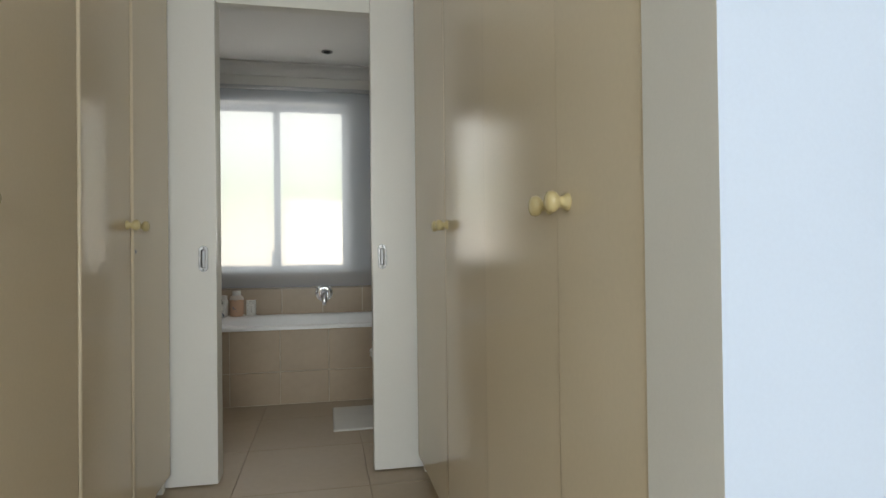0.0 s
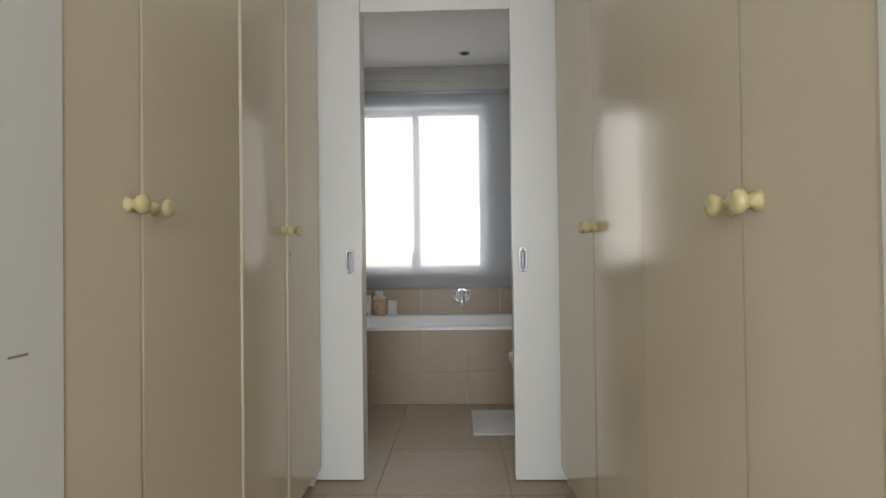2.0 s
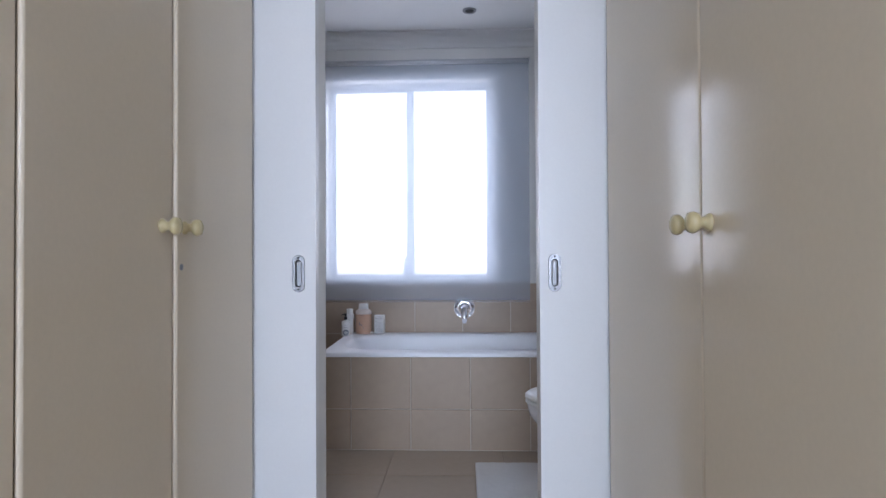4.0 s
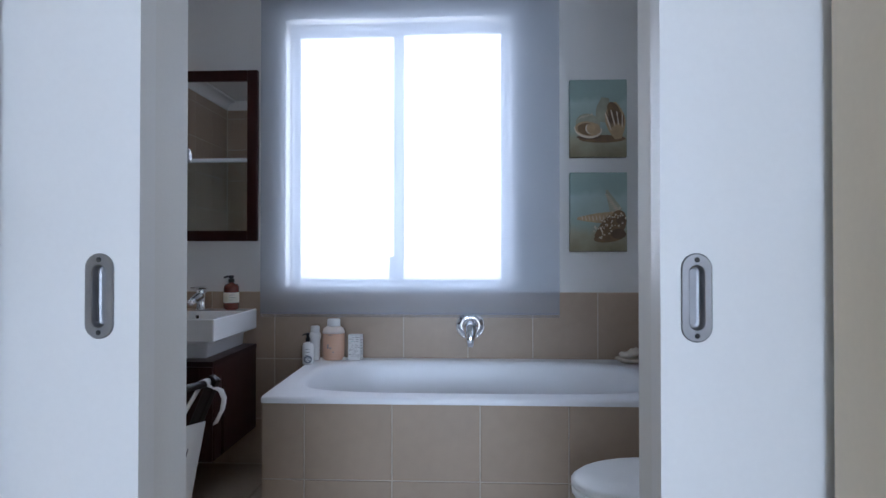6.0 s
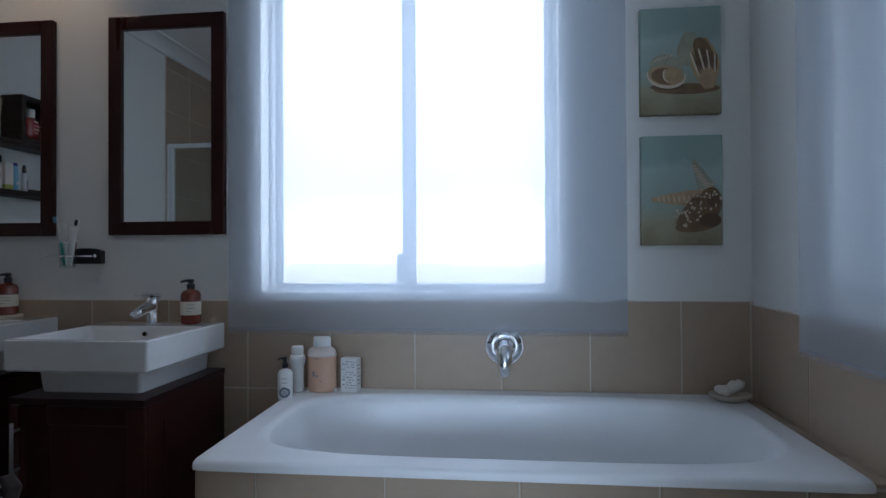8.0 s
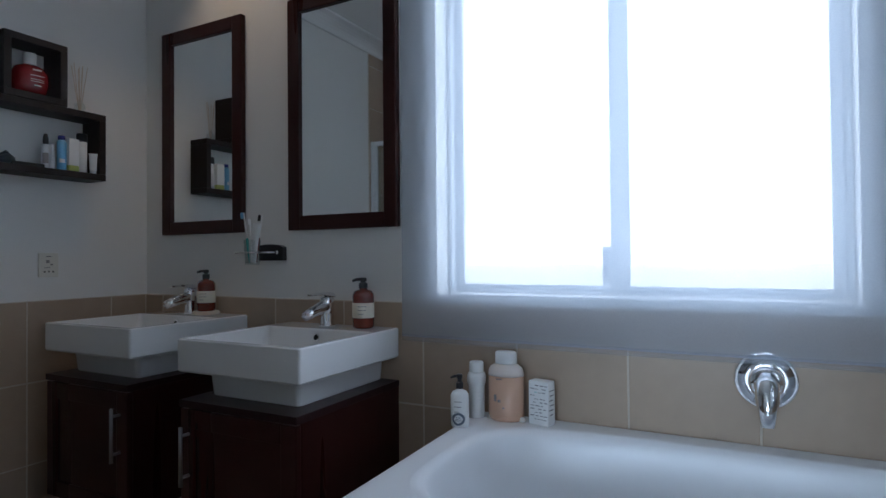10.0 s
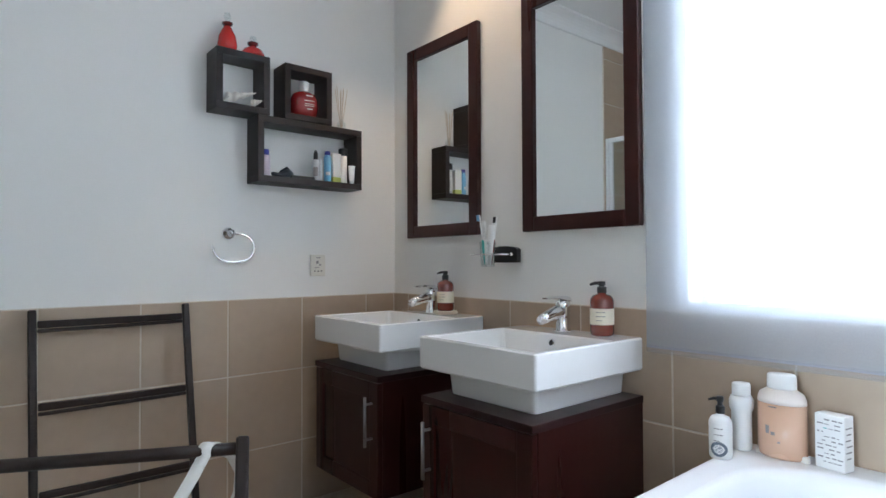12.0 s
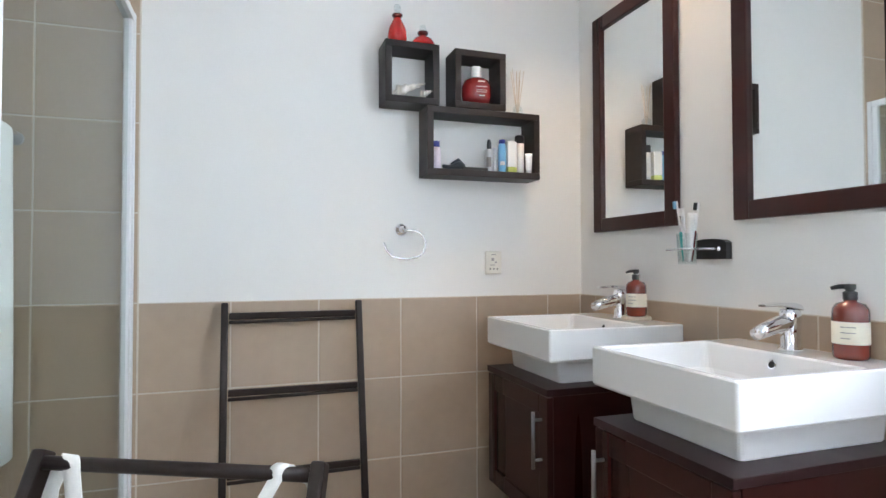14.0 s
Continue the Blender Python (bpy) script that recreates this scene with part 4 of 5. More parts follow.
for k in range(9):
    flat_shape("painted_rib", cone(0.030 + 0.006 * k, 0.090 - 0.010 * k, 0.052 + 0.008 * k, 0.086 - 0.011 * k, 0.001, 0.001, 0.0016, 4), M_SH2, c2, 2)
    flat_shape("painted_rib", cone(-0.085 + 0.018 * k, -0.018, -0.080 + 0.018 * k, -0.046, 0.001, 0.001, 0.002, 4), M_SH2, c2, 3)
for k in range(52):
    u, v = rnd.uniform(0, 1), rnd.uniform(-1, 1)
    x, z = 0.128 - 0.140 * u + 0.026 * v, 0.000 - 0.118 * u - 0.030 * v
    flat_shape("painted_spot", oval(min(x, 0.136), z, rnd.uniform(0.003, 0.006), rnd.uniform(0.003, 0.005), rnd.uniform(0, 90), 7), M_SH6 if k % 3 else M_SH2, c2, 6)


# ---- mirrors ----
def wall_mirror(x0, x1, turn):
    z0, z1, f = 1.166, 2.062, 0.055
    t = base("framed_mirror", ((x0 + x1) / 2, -0.003, (z0 + z1) / 2), "tall wall mirror in a dark mahogany-stained wooden frame", "mirror", "mirrors over the basins", turn)
    w, h = (x1 - x0) / 2, (z1 - z0) / 2
    for name, u0, u1, v0, v1 in (("stile", -w, -w + f, -h, h), ("stile", w - f, w, -h, h), ("rail", -w + f, w - f, -h, -h + f), ("rail", -w + f, w - f, h - f, h)):
        part(name, box(u0 + 0.0003, u1 - 0.0003, -0.026, 0, v0, v1, 0.004), M_WENGE, t)
    part("mirror_glass", box(-w + f - 0.006, w - f + 0.006, -0.013, -0.004, -h + f - 0.006, h - f + 0.006), M_MIRROR, t, "silvered mirror glass")
    return t


wall_mirror(0.142, 0.634, -0.2)
wall_mirror(0.878, 1.376, -0.42)


# ---- vanities, basins, taps ----
LIFT = 0.018  # the cabinet in the corner hangs a little higher


def vanity(x0, handle_side, label, lift=0.0):
    """A wall-hung cabinet with one framed door."""
    w, d, z0, z1 = 0.460, 0.522, 0.194, 0.630
    t = base("vanity_cabinet", (x0 + w / 2, -0.009, z0 + lift), label, "cabinet", "vanity cabinets")
    h = z1 - z0
    part("side_panel", box(-w / 2, -w / 2 + 0.018, -d + 0.022, 0, 0, h - 0.0225, 0.0015), M_WENGE, t)
    part("side_panel", box(w / 2 - 0.018, w / 2, -d + 0.022, 0, 0, h - 0.0225, 0.0015), M_WENGE, t)
    part("bottom_panel", box(-w / 2 + 0.0185, w / 2 - 0.0185, -d + 0.022, 0, 0, 0.018), M_WENGE_X, t)
    part("back_panel", box(-w / 2 + 0.0185, w / 2 - 0.0185, -0.012, 0, 0.0185, h - 0.0225), M_WENGE, t)
    part("top_panel", box(-w / 2 - 0.003, w / 2 + 0.003, -d - 0.003, 0, h - 0.022, h, 0.002), M_WENGE_X, t)
    door = part("door", box(-w / 2 + 0.040, w / 2 - 0.040, -d + 0.008, -d + 0.018, 0.045, h - 0.07), M_WENGE, t, "dark framed door")
    f = 0.058
    for name, u0, u1, v0, v1 in (("stile", -w / 2 + 0.001, -w / 2 + f, 0.001, h - 0.026), ("stile", w / 2 - f, w / 2 - 0.001, 0.001, h - 0.026), ("rail", -w / 2 + f, w / 2 - f, 0.001, f), ("rail", -w / 2 + f, w / 2 - f, h - 0.026 - f, h - 0.026)):
        part(name, box(u0 + 0.0003, u1 - 0.0003, -d, -d + 0.0205, v0, v1, 0.0025), M_WENGE, door)
    hx = handle_side * (w / 2 - 0.038)
    b = tube([(hx, -d - 0.030, 0.186), (hx, -d - 0.030, 0.362)], 0.006, 14)
    for z in (0.212, 0.336):
        tube([(hx, -d, z), (hx, -d - 0.030, z)], 0.0048, 10, bm=b)
    part("handle", b, M_STEEL, t, "brushed steel bar handle", True)
    return t


vanity(0.906, -1, "dark mahogany-stained wall-hung vanity cabinet beside the bath")
vanity(0.190, 1, "dark mahogany-stained wall-hung vanity cabinet in the corner", LIFT)


def basin(cx, lift=0.0):
    """A rectangular vessel basin with a stepped-in foot."""
    t = base("basin", (cx, -0.266, 0.630 + lift), "white rectangular ceramic basin on the vanity top", "basin", "basins")
    hx, hy = 0.246, 0.256
    zr, zb = 0.183, 0.081
    b = bmesh.new()

    def ring(ax, ay, z, r, oy=0.0):
        pts = []
        for sx, sy, a0 in ((1, 1, 0), (-1, 1, 90), (-1, -1, 180), (1, -1, 270)):
            for k in range(5):
                a = math.radians(a0 + 22.5 * k)
                pts.append(b.verts.new((sx * (ax - r) + r * math.cos(a), oy + sy * (ay - r) + r * math.sin(a), z)))
        return pts

    lv = [ring(0.150, 0.180, zb - 0.001, 0.02, 0.02), ring(hx - 0.004, hy - 0.004, zb, 0.008), ring(hx, hy, zb + 0.006, 0.008), ring(hx, hy, zr - 0.004, 0.008), ring(hx - 0.004, hy - 0.004, zr, 0.008),
          ring(hx - 0.014, 0.180, zr, 0.012, -0.062), ring(hx - 0.018, 0.176, zr - 0.005, 0.012, -0.062), ring(hx - 0.030, 0.158, zr - 0.07, 0.03, -0.058), ring(hx - 0.060, 0.135, zr - 0.120, 0.05, -0.054), ring(hx - 0.13, 0.08, zr - 0.132, 0.05, -0.05)]
    for lo, hi in zip(lv, lv[1:]):
        k = len(lo)
        for j in range(k):
            b.faces.new((lo[j], lo[(j + 1) % k], hi[(j + 1) % k], hi[j]))
    b.faces.new(lv[-1])
    part("bowl", b, M_CERAMIC, t)
    b = bmesh.new()
    lv = [ring(0.176, 0.213, 0.0, 0.015, 0.034), ring(0.178, 0.215, 0.004, 0.015, 0.034), ring(0.186, 0.221, zb - 0.0005, 0.018, 0.032)]
    for lo, hi in zip(lv, lv[1:]):
        k = len(lo)
        for j in range(k):
            b.faces.new((lo[j], lo[(j + 1) % k], hi[(j + 1) % k], hi[j]))
    b.faces.new(lv[0][::-1])
    part("foot", b, M_CERAMIC, t)
    o = part("overflow", lathe([(0.0125, 0), (0.0125, 0.002), (0.009, 0.003), (0.0085, 0.0015)], 18), M_CHROME, t, "chrome overflow ring")
    o.matrix_basis = pose(0, 0.1085, zr - 0.030, 74, 0, 0)
    part("overflow_hole", lathe([(0.0085, 0.0), (0.0085, 0.0022)], 16), M_RUBBER, o, "dark overflow hole")
    part("waste", lathe([(0.024, 0), (0.024, 0.003), (0.012, 0.005), (0, 0.005)], 18), M_CHROME, t, "chrome waste").matrix_basis = pose(0, -0.05, zr - 0.132)
    return t


def basin_mixer(x, lift=0.0):
    t = base("basin_mixer", (x, -0.068, 0.8132 + lift), "chrome single-lever basin mixer on the basin deck", "tap", "basin taps")
    part("body", lathe([(0.029, 0), (0.029, 0.004), (0.0245, 0.008), (0.024, 0.050), (0.0255, 0.066), (0.026, 0.092), (0.023, 0.104), (0, 0.107)], 26), M_CHROME, t, "", True)
    part("spout", tube([(0, -0.004, 0.072), (0, -0.040, 0.066), (0, -0.092, 0.052), (0, -0.118, 0.043)], [0.0225, 0.0215, 0.0185, 0.0155], 18), M_CHROME, t, "", True)
    b = bmesh.new()
    for y, z, w, th in ((0.027, 0.114, 0.021, 0.014), (0.0, 0.119, 0.0235, 0.016), (-0.042, 0.127, 0.019, 0.009), (-0.096, 0.126, 0.013, 0.005)):
        for dx, dz in ((-w, 0), (w, 0), (w * 0.8, th), (-w * 0.8, th)):
            b.verts.new((dx, y, z - 0.013 + dz))
    b.verts.ensure_lookup_table()
    for k in range(3):
        for j in range(4):
            b.faces.new([b.verts[4 * k + j], b.verts[4 * k + (j + 1) % 4], b.verts[4 * (k + 1) + (j + 1) % 4], b.verts[4 * (k + 1) + j]])
    b.faces.new(b.verts[0:4])
    b.faces.new(b.verts[12:16])
    bmesh.ops.bevel(b, geom=b.edges[:], offset=0.002, segments=2, affect="EDGES")
    part("lever", b, M_CHROME, t, "chrome lever")
    return t


OFF = -0.721
for k in (0, 1):
    basin(1.124 + OFF * k, LIFT * k)
    basin_mixer(1.100 + OFF * k, LIFT * k)
pump_bottle((1.255, -0.062, 0.8132), 0.038, 0.134, 0.041, M_AMBER, "brown-red pump bottle with a cream label, on the basin edge", "soap bottles", turn=35, plate=(0.036, 0.088))
t = base("soap_coaster", (0.470, -0.066, 0.8132 + LIFT), "round pale stone coaster under the soap bottle", "coaster")
part("disc", lathe([(0.050, 0), (0.053, 0.003), (0.053, 0.011), (0.050, 0.014), (0, 0.014)], 30), M_SOAP, t, "", True)
pump_bottle((0.470, -0.066, 0.8274 + LIFT), 0.036, 0.128, 0.041, M_AMBER, "brown-red pump bottle with a cream label, on a pale coaster", "soap bottles", turn=35, plate=(0.034, 0.082))


# ---- tumbler holder ----
def tumbler_holder():
    t = base("tumbler_holder", (0.785, -0.001, 1.08), "black wall bracket with a chrome ring for a tumbler", "holder")
    b = bmesh.new()
    out = [(-0.062, -0.030), (0.062, -0.030), (0.062, 0.022), (0.046, 0.030), (0.010, 0.034), (-0.030, 0.034), (-0.062, 0.030)]
    lo, hi = ([b.verts.new((x, y, z)) for x, z in out] for y in (0.0, -0.022))
    for j in range(len(out)):
        b.faces.new((lo[j], lo[(j + 1) % len(out)], hi[(j + 1) % len(out)], hi[j]))
    b.faces.new(lo)
    b.faces.new(hi[::-1])
    part("bracket", b, M_BLACK, t)
    ring = [(-0.044 + 0.037 * math.cos(a), -0.075 + 0.037 * math.sin(a), 0.002) for a in (math.radians(20 + 16 * k) for k in range(22))]
    part("ring", tube([(0.035, -0.022, 0.002), (0.033, -0.046, 0.002), (0.014, -0.058, 0.002), (-0.006, -0.066, 0.002)], 0.004, 10), M_CHROME, t, "", True)
    part("ring_hoop", tube(ring, 0.004, 8), M_CHROME, t, "", True)
    part("ring_arm", tube([(-0.080, -0.079, 0.002), (-0.128, -0.084, 0.002)], 0.004, 8), M_CHROME, t, "", True)
    part("stud", lathe([(0.008, 0), (0.008, 0.004), (0.005, 0.007), (0, 0.0075)], 14), M_CHROME, t, "", True).matrix_basis = pose(0.035, -0.022, 0.002, 90, 0, 0)


tumbler_holder()
TX, TY, TZ = 0.741, -0.076, 1.034
t = base("tumbler", (TX, TY, TZ), "clear glass tumbler in the wall holder", "tumbler")
g = part("glass", lathe([(0.027, 0), (0.0275, 0.002), (0.0325, 0.098), (0.0310, 0.098), (0.0262, 0.006), (0, 0.006)], 24), M_TUMBLER, t, "", True)


def toothbrush(dx, dy, lean_x, lean_y, mat_, tuft, label, length=0.185):
    t = base("toothbrush", (TX + dx, TY + dy, TZ + 0.0065), label, "toothbrush", "toothbrushes in the tumbler")
    d = Vector((lean_x, lean_y, 1)).normalized()
    pts = [d * s for s in (0.004, 0.05, 0.10, 0.135, length)]
    part("grip", tube(pts[:3], [0.0045, 0.006, 0.005], 10), mat_, t, "", True)
    part("neck", tube(pts[2:], [0.0048, 0.003, 0.0032], 8), M_WHITEP, t, "", True)
    e = d * (length - 0.012)
    b = beam(e - d * 0.012 + Vector((-0.006, -0.004, 0)), e + d * 0.012 + Vector((-0.006, -0.004, 0)), 0.010, 0.012, 0.001)
    part("bristles", b, tuft, t)
    return t


toothbrush(-0.012, 0.0, -0.22, 0.05, M_TEAL, M_BLUE, "white and teal toothbrush leaning in the tumbler", 0.205)
toothbrush(0.010, 0.006, 0.16, 0.03, M_REDLIQ, M_BLACK, "white and dark red toothbrush leaning in the tumbler", 0.190)
toothbrush(0.004, -0.010, 0.02, -0.06, M_WHITEP, M_WHITEP, "plain white toothbrush leaning in the tumbler", 0.172)
t = base("toothpaste_tube", (TX + 0.012, TY - 0.006, TZ + 0.0065), "white toothpaste tube standing in the tumbler", "tube")
part("tube", lathe([(0.010, 0.0), (0.011, 0.01), (0.0145, 0.09), (0.0165, 0.135), (0.0165, 0.156)], 16, Matrix.Rotation(radians(7), 4, "Y"), flat=0.6), M_WHITEP, t, "", True)


# ---- wall shelves ----
def wall_shelf(y0, y1, z0, z1, label):
    d, th = 0.118, 0.026
    t = base("wall_shelf", (0.0005, (y0 + y1) / 2, z0), label, "shelf", "wall box shelves")
    w, h = (y1 - y0) / 2, z1 - z0
    part("bottom_board", box(0, d, -w, w, 0, th, 0.0015), M_SHELF, t)
    part("top_board", box(0, d, -w, w, h - th, h, 0.0015), M_SHELF, t)
    part("side_board", box(0, d, -w, -w + th, th + 0.0003, h - th - 0.0003, 0.0015), M_SHELF, t)
    part("side_board", box(0, d, w - th, w, th + 0.0003, h - th - 0.0003, 0.0015), M_SHELF, t)
    return t


S3T = 1.652
wall_shelf(-0.918, -0.702, S3T + 0.002, 1.892, "dark brown square box shelf with shells inside")
wall_shelf(-0.637, -0.418, S3T + 0.002, 1.888, "dark brown square box shelf with a red bottle inside")
wall_shelf(-0.752, -0.266, 1.382, S3T, "long dark brown box shelf with toiletries inside")

FL = 1.382 + 0.0265
FS = S3T + 0.0285
M_DARKRED = material("dark red glass lip", (0.10, 0.006, 0.006), 0.08, vary=0.05, grain=10, coat=0.8)
tall_red = plain_bottle((0.064, -0.858, 1.8925), [(0.026, 0), (0.033, 0.003), (0.0385, 0.026), (0.034, 0.062), (0.019, 0.094), (0.011, 0.106), (0.020, 0.113), (0.0205, 0.118), (0.011, 0.120)], M_RED, "tall red glass perfume bottle with a clear stopper",
             [(0.008, 0.120), (0.010, 0.124), (0.014, 0.140), (0.011, 0.156), (0, 0.162)], M_TUMBLER, group="red glass bottles")
squat_red = plain_bottle((0.064, -0.754, 1.8925), [(0.038, 0), (0.048, 0.004), (0.049, 0.012), (0.038, 0.032), (0.017, 0.043), (0.012, 0.049), (0.021, 0.055), (0.021, 0.061), (0.012, 0.063)], M_RED, "squat red glass perfume bottle with a clear stopper",
             [(0.007, 0.063), (0.010, 0.067), (0.014, 0.077), (0.011, 0.088), (0, 0.092)], M_TUMBLER, group="red glass bottles")
part("collar", lathe([(0.0125, 0.104), (0.0205, 0.112), (0.0215, 0.118), (0.0125, 0.1215)], 24), M_DARKRED, tall_red, "dark red glass lip", True)
part("collar", lathe([(0.0135, 0.047), (0.0215, 0.054), (0.0222, 0.062), (0.0130, 0.065)], 24), M_DARKRED, squat_red, "dark red glass lip", True)
plain_bottle((0.068, -0.528, FS), [(0.036, 0), (0.053, 0.006), (0.060, 0.036), (0.060, 0.076), (0.049, 0.101), (0.025, 0.113), (0.018, 0.115)], M_REDLIQ, "round dark red bottle with white print and a white cap",
             [(0.018, 0.114), (0.0215, 0.117), (0.0215, 0.155), (0.019, 0.158), (0, 0.158)], flat=0.62, turn=70,
             marks=((-68, 16, 0.087, 0.093, 0.0575), (-68, 24, 0.067, 0.0700, 0.0612), (-68, 22, 0.053, 0.0550, 0.0612), (-68, 22, 0.045, 0.047, 0.0612), (-68, 12, 0.030, 0.034, 0.0600)), mark_mat=M_PRINTW, group="")


def shell(name, place, r, length, turn, label):
    t = base(name, place, label, "shell", turn=turn)
    b = bmesh.new()
    rows, steps = 22, 18
    rings = []
    for j in range(rows + 1):
        u = j / rows
        rr = r * (1 - u) ** 0.8 * (1 + 0.16 * math.sin(u * 26)) + 0.001
        rings.append([b.verts.new((length * u, rr * math.cos(a), r + rr * 0.85 * math.sin(a) + 0.32 * length * u)) for a in (2 * math.pi * k / steps for k in range(steps))])
    for lo, hi in zip(rings, rings[1:]):
        for k in range(steps):
            b.faces.new((lo[k], lo[(k + 1) % steps], hi[(k + 1) % steps], hi[k]))
    b.faces.new(rings[0])
    b.faces.new(rings[-1])
    part("shell", b, M_SHELL, t, "", True)


shell("conch_shell", (0.070, -0.865, FS - 0.001), 0.026, 0.118, 80, "large spiralled white conch shell in the box shelf")
shell("small_shell", (0.080, -0.765, FS - 0.001), 0.019, 0.044, 60, "small white shell in the box shelf")
shell("cone_shell", (0.085, -0.882, FS - 0.001), 0.010, 0.040, 20, "small pale cone shell in the box shelf")

# toiletries in the long shelf
plain_bottle((0.075, -0.705, FL), [(0.018, 0), (0.021, 0.004), (0.021, 0.080), (0.016, 0.089)], material("lilac lotion", (0.62, 0.56, 0.66), 0.3), "small lilac lotion bottle with a blue cap", [(0.0165, 0.0885), (0.017, 0.091), (0.017, 0.112), (0, 0.114)], M_NAVY, group="toiletries")
t = base("hair_clip", (0.080, -0.630, FL), "blue-black plastic hair clip lying on the shelf", "hair clip")
b = bmesh.new()
bmesh.ops.create_icosphere(b, subdivisions=3, radius=1, matrix=Matrix.Translation((0, 0, 0.015)) @ Matrix.Diagonal((0.026, 0.050, 0.017, 1)))
for v in b.verts:
    v.co.z += 0.010 * math.sin(v.co.y * 70) * (v.co.z / 0.03)
part("shell", b, M_DKBLUE, t, "", True)
part("jaw", tube([(0.0, -0.01, 0.022), (0.004, 0.016, 0.040), (0.0, 0.045, 0.022)], [0.008, 0.010, 0.006], 10), M_DKBLUE, t, "", True)
t = base("razor_case", (0.088, -0.545, FL), "flat dark silver case lying on the shelf", "case")
part("case", box(-0.012, 0.012, -0.055, 0.055, 0, 0.014, 0.003), M_RUBBER, t)
plain_bottle((0.078, -0.476, FL), [(0.013, 0), (0.015, 0.003), (0.015, 0.088), (0.012, 0.094)], M_SILVER, "slim silvery spray bottle with a black top", [(0.0085, 0.093), (0.010, 0.096), (0.0095, 0.120), (0.006, 0.134), (0, 0.136)], M_BLACK, group="toiletries", marks=((-30, 40, 0.02, 0.06, 0.0153),))
plain_bottle((0.062, -0.446, FL), [(0.009, 0), (0.011, 0.003), (0.011, 0.096), (0.009, 0.104), (0, 0.105)], M_SILVER, "slim pale tube standing on the shelf", group="toiletries")
plain_bottle((0.078, -0.418, FL), [(0.014, 0), (0.0165, 0.004), (0.0165, 0.110), (0.0125, 0.121)], M_BLUE, "light blue bottle with a dark blue cap", [(0.0128, 0.1205), (0.0135, 0.123), (0.0125, 0.137), (0, 0.139)], M_NAVY, group="toiletries", marks=((-20, 35, 0.03, 0.045, 0.0168),), mark_mat=M_PRINTW)
t = base("cream_carton", (0.074, -0.378, FL), "tall white carton with a green foot, on the shelf", "carton", turn=6)
part("box", box(-0.016, 0.016, -0.021, 0.021, 0.026, 0.132, 0.0015), M_WHITEP, t)
part("foot", box(-0.0158, 0.0158, -0.0208, 0.0208, 0, 0.0255, 0.0015), M_GREEN, t, "yellow-green lower band")
plain_bottle((0.064, -0.332, FL), [(0.017, 0), (0.019, 0.003), (0.019, 0.128)], M_WHITEP, "tall white tube with a black lid", [(0.0193, 0.1285), (0.020, 0.131), (0.020, 0.158), (0.018, 0.162), (0, 0.162)], M_BLACK, group="toiletries")
t = base("small_tube", (0.100, -0.308, FL), "small white cream tube standing on its cap", "tube")
part("tube", lathe([(0.011, 0.012), (0.013, 0.016), (0.0155, 0.07), (0.017, 0.082)], 16, flat=0.45, m=Matrix.Rotation(radians(75), 4, "Z")), M_WHITEP, t, "", True)
part("cap", lathe([(0.011, 0), (0.012, 0.012)], 16), M_SILVER, t)


def reed_diffuser():
    t = base("reed_diffuser", (0.060, -0.338, S3T + 0.0005), "glass reed diffuser with pale reeds on the shelf", "diffuser")
    part("flask", lathe([(0.018, 0), (0.020, 0.003), (0.020, 0.034), (0.010, 0.044), (0.008, 0.054)], 20), M_TUMBLER, t, "clear glass flask", True)
    for k in range(7):
        a = 0.9 * k + 0.3
        lean = 0.028 * (0.4 + 0.6 * ((k * 5) % 7) / 6)
        part("reed", tube([(0.002 * math.cos(a), 0.002 * math.sin(a), 0.006), (lean * math.cos(a), lean * math.sin(a) * 1.1, 0.185 + 0.008 * (k % 3))], 0.0013, 6), M_REED, t)


reed_diffuser()


# ---- towel ring and socket ----
def towel_ring():
    t = base("towel_ring", (0.0005, -0.828, 1.172), "open chrome towel ring on a round wall rose", "towel ring")
    part("rose", lathe([(0.026, 0), (0.026, 0.006), (0.020, 0.012), (0.010, 0.016), (0.009, 0.044), (0.012, 0.050), (0, 0.052)], 24), M_CHROME, t, "", True).matrix_basis = pose(0, 0, 0, 0, 90, 0)
    pts = [(0.045, -0.012, -0.004), (0.045, 0.035, -0.004)]
    pts += [(0.045, 0.035 + 0.055 * math.sin(a), -0.059 + 0.055 * math.cos(a)) for a in (math.radians(12 * k) for k in range(1, 14))]
    pts += [(0.045, 0.02, -0.1165), (0.045, -0.02, -0.1155), (0.045, -0.050, -0.105), (0.045, -0.070, -0.082), (0.045, -0.080, -0.052)]
    part("ring", tube(pts, 0.0045, 10), M_CHROME, t, "", True)


towel_ring()
t = base("shaver_socket", (0.0005, -0.428, 1.040), "ivory plastic shaver socket plate", "socket")
plate = part("plate", box(0, 0.010, -0.037, 0.037, -0.048, 0.048, 0.003), M_SOCKET, t)
for y, z, w, h in ((0, 0.034, 0.020, 0.004), (-0.004, 0.014, 0.012, 0.012), (0.010, 0.002, 0.010, 0.006), (-0.006, -0.010, 0.022, 0.003)):
    part("print_line", box(0.0102, 0.0107, y - w / 2, y + w / 2, z - h / 2, z + h / 2), M_PRINT, plate)
for y in (-0.016, 0.0, 0.016):
    part("socket_hole", lathe([(0.0035, 0), (0.0035, 0.0006)], 10), M_RUBBER, plate).matrix_basis = pose(0.0102, y, -0.026, 0, 90, 0)


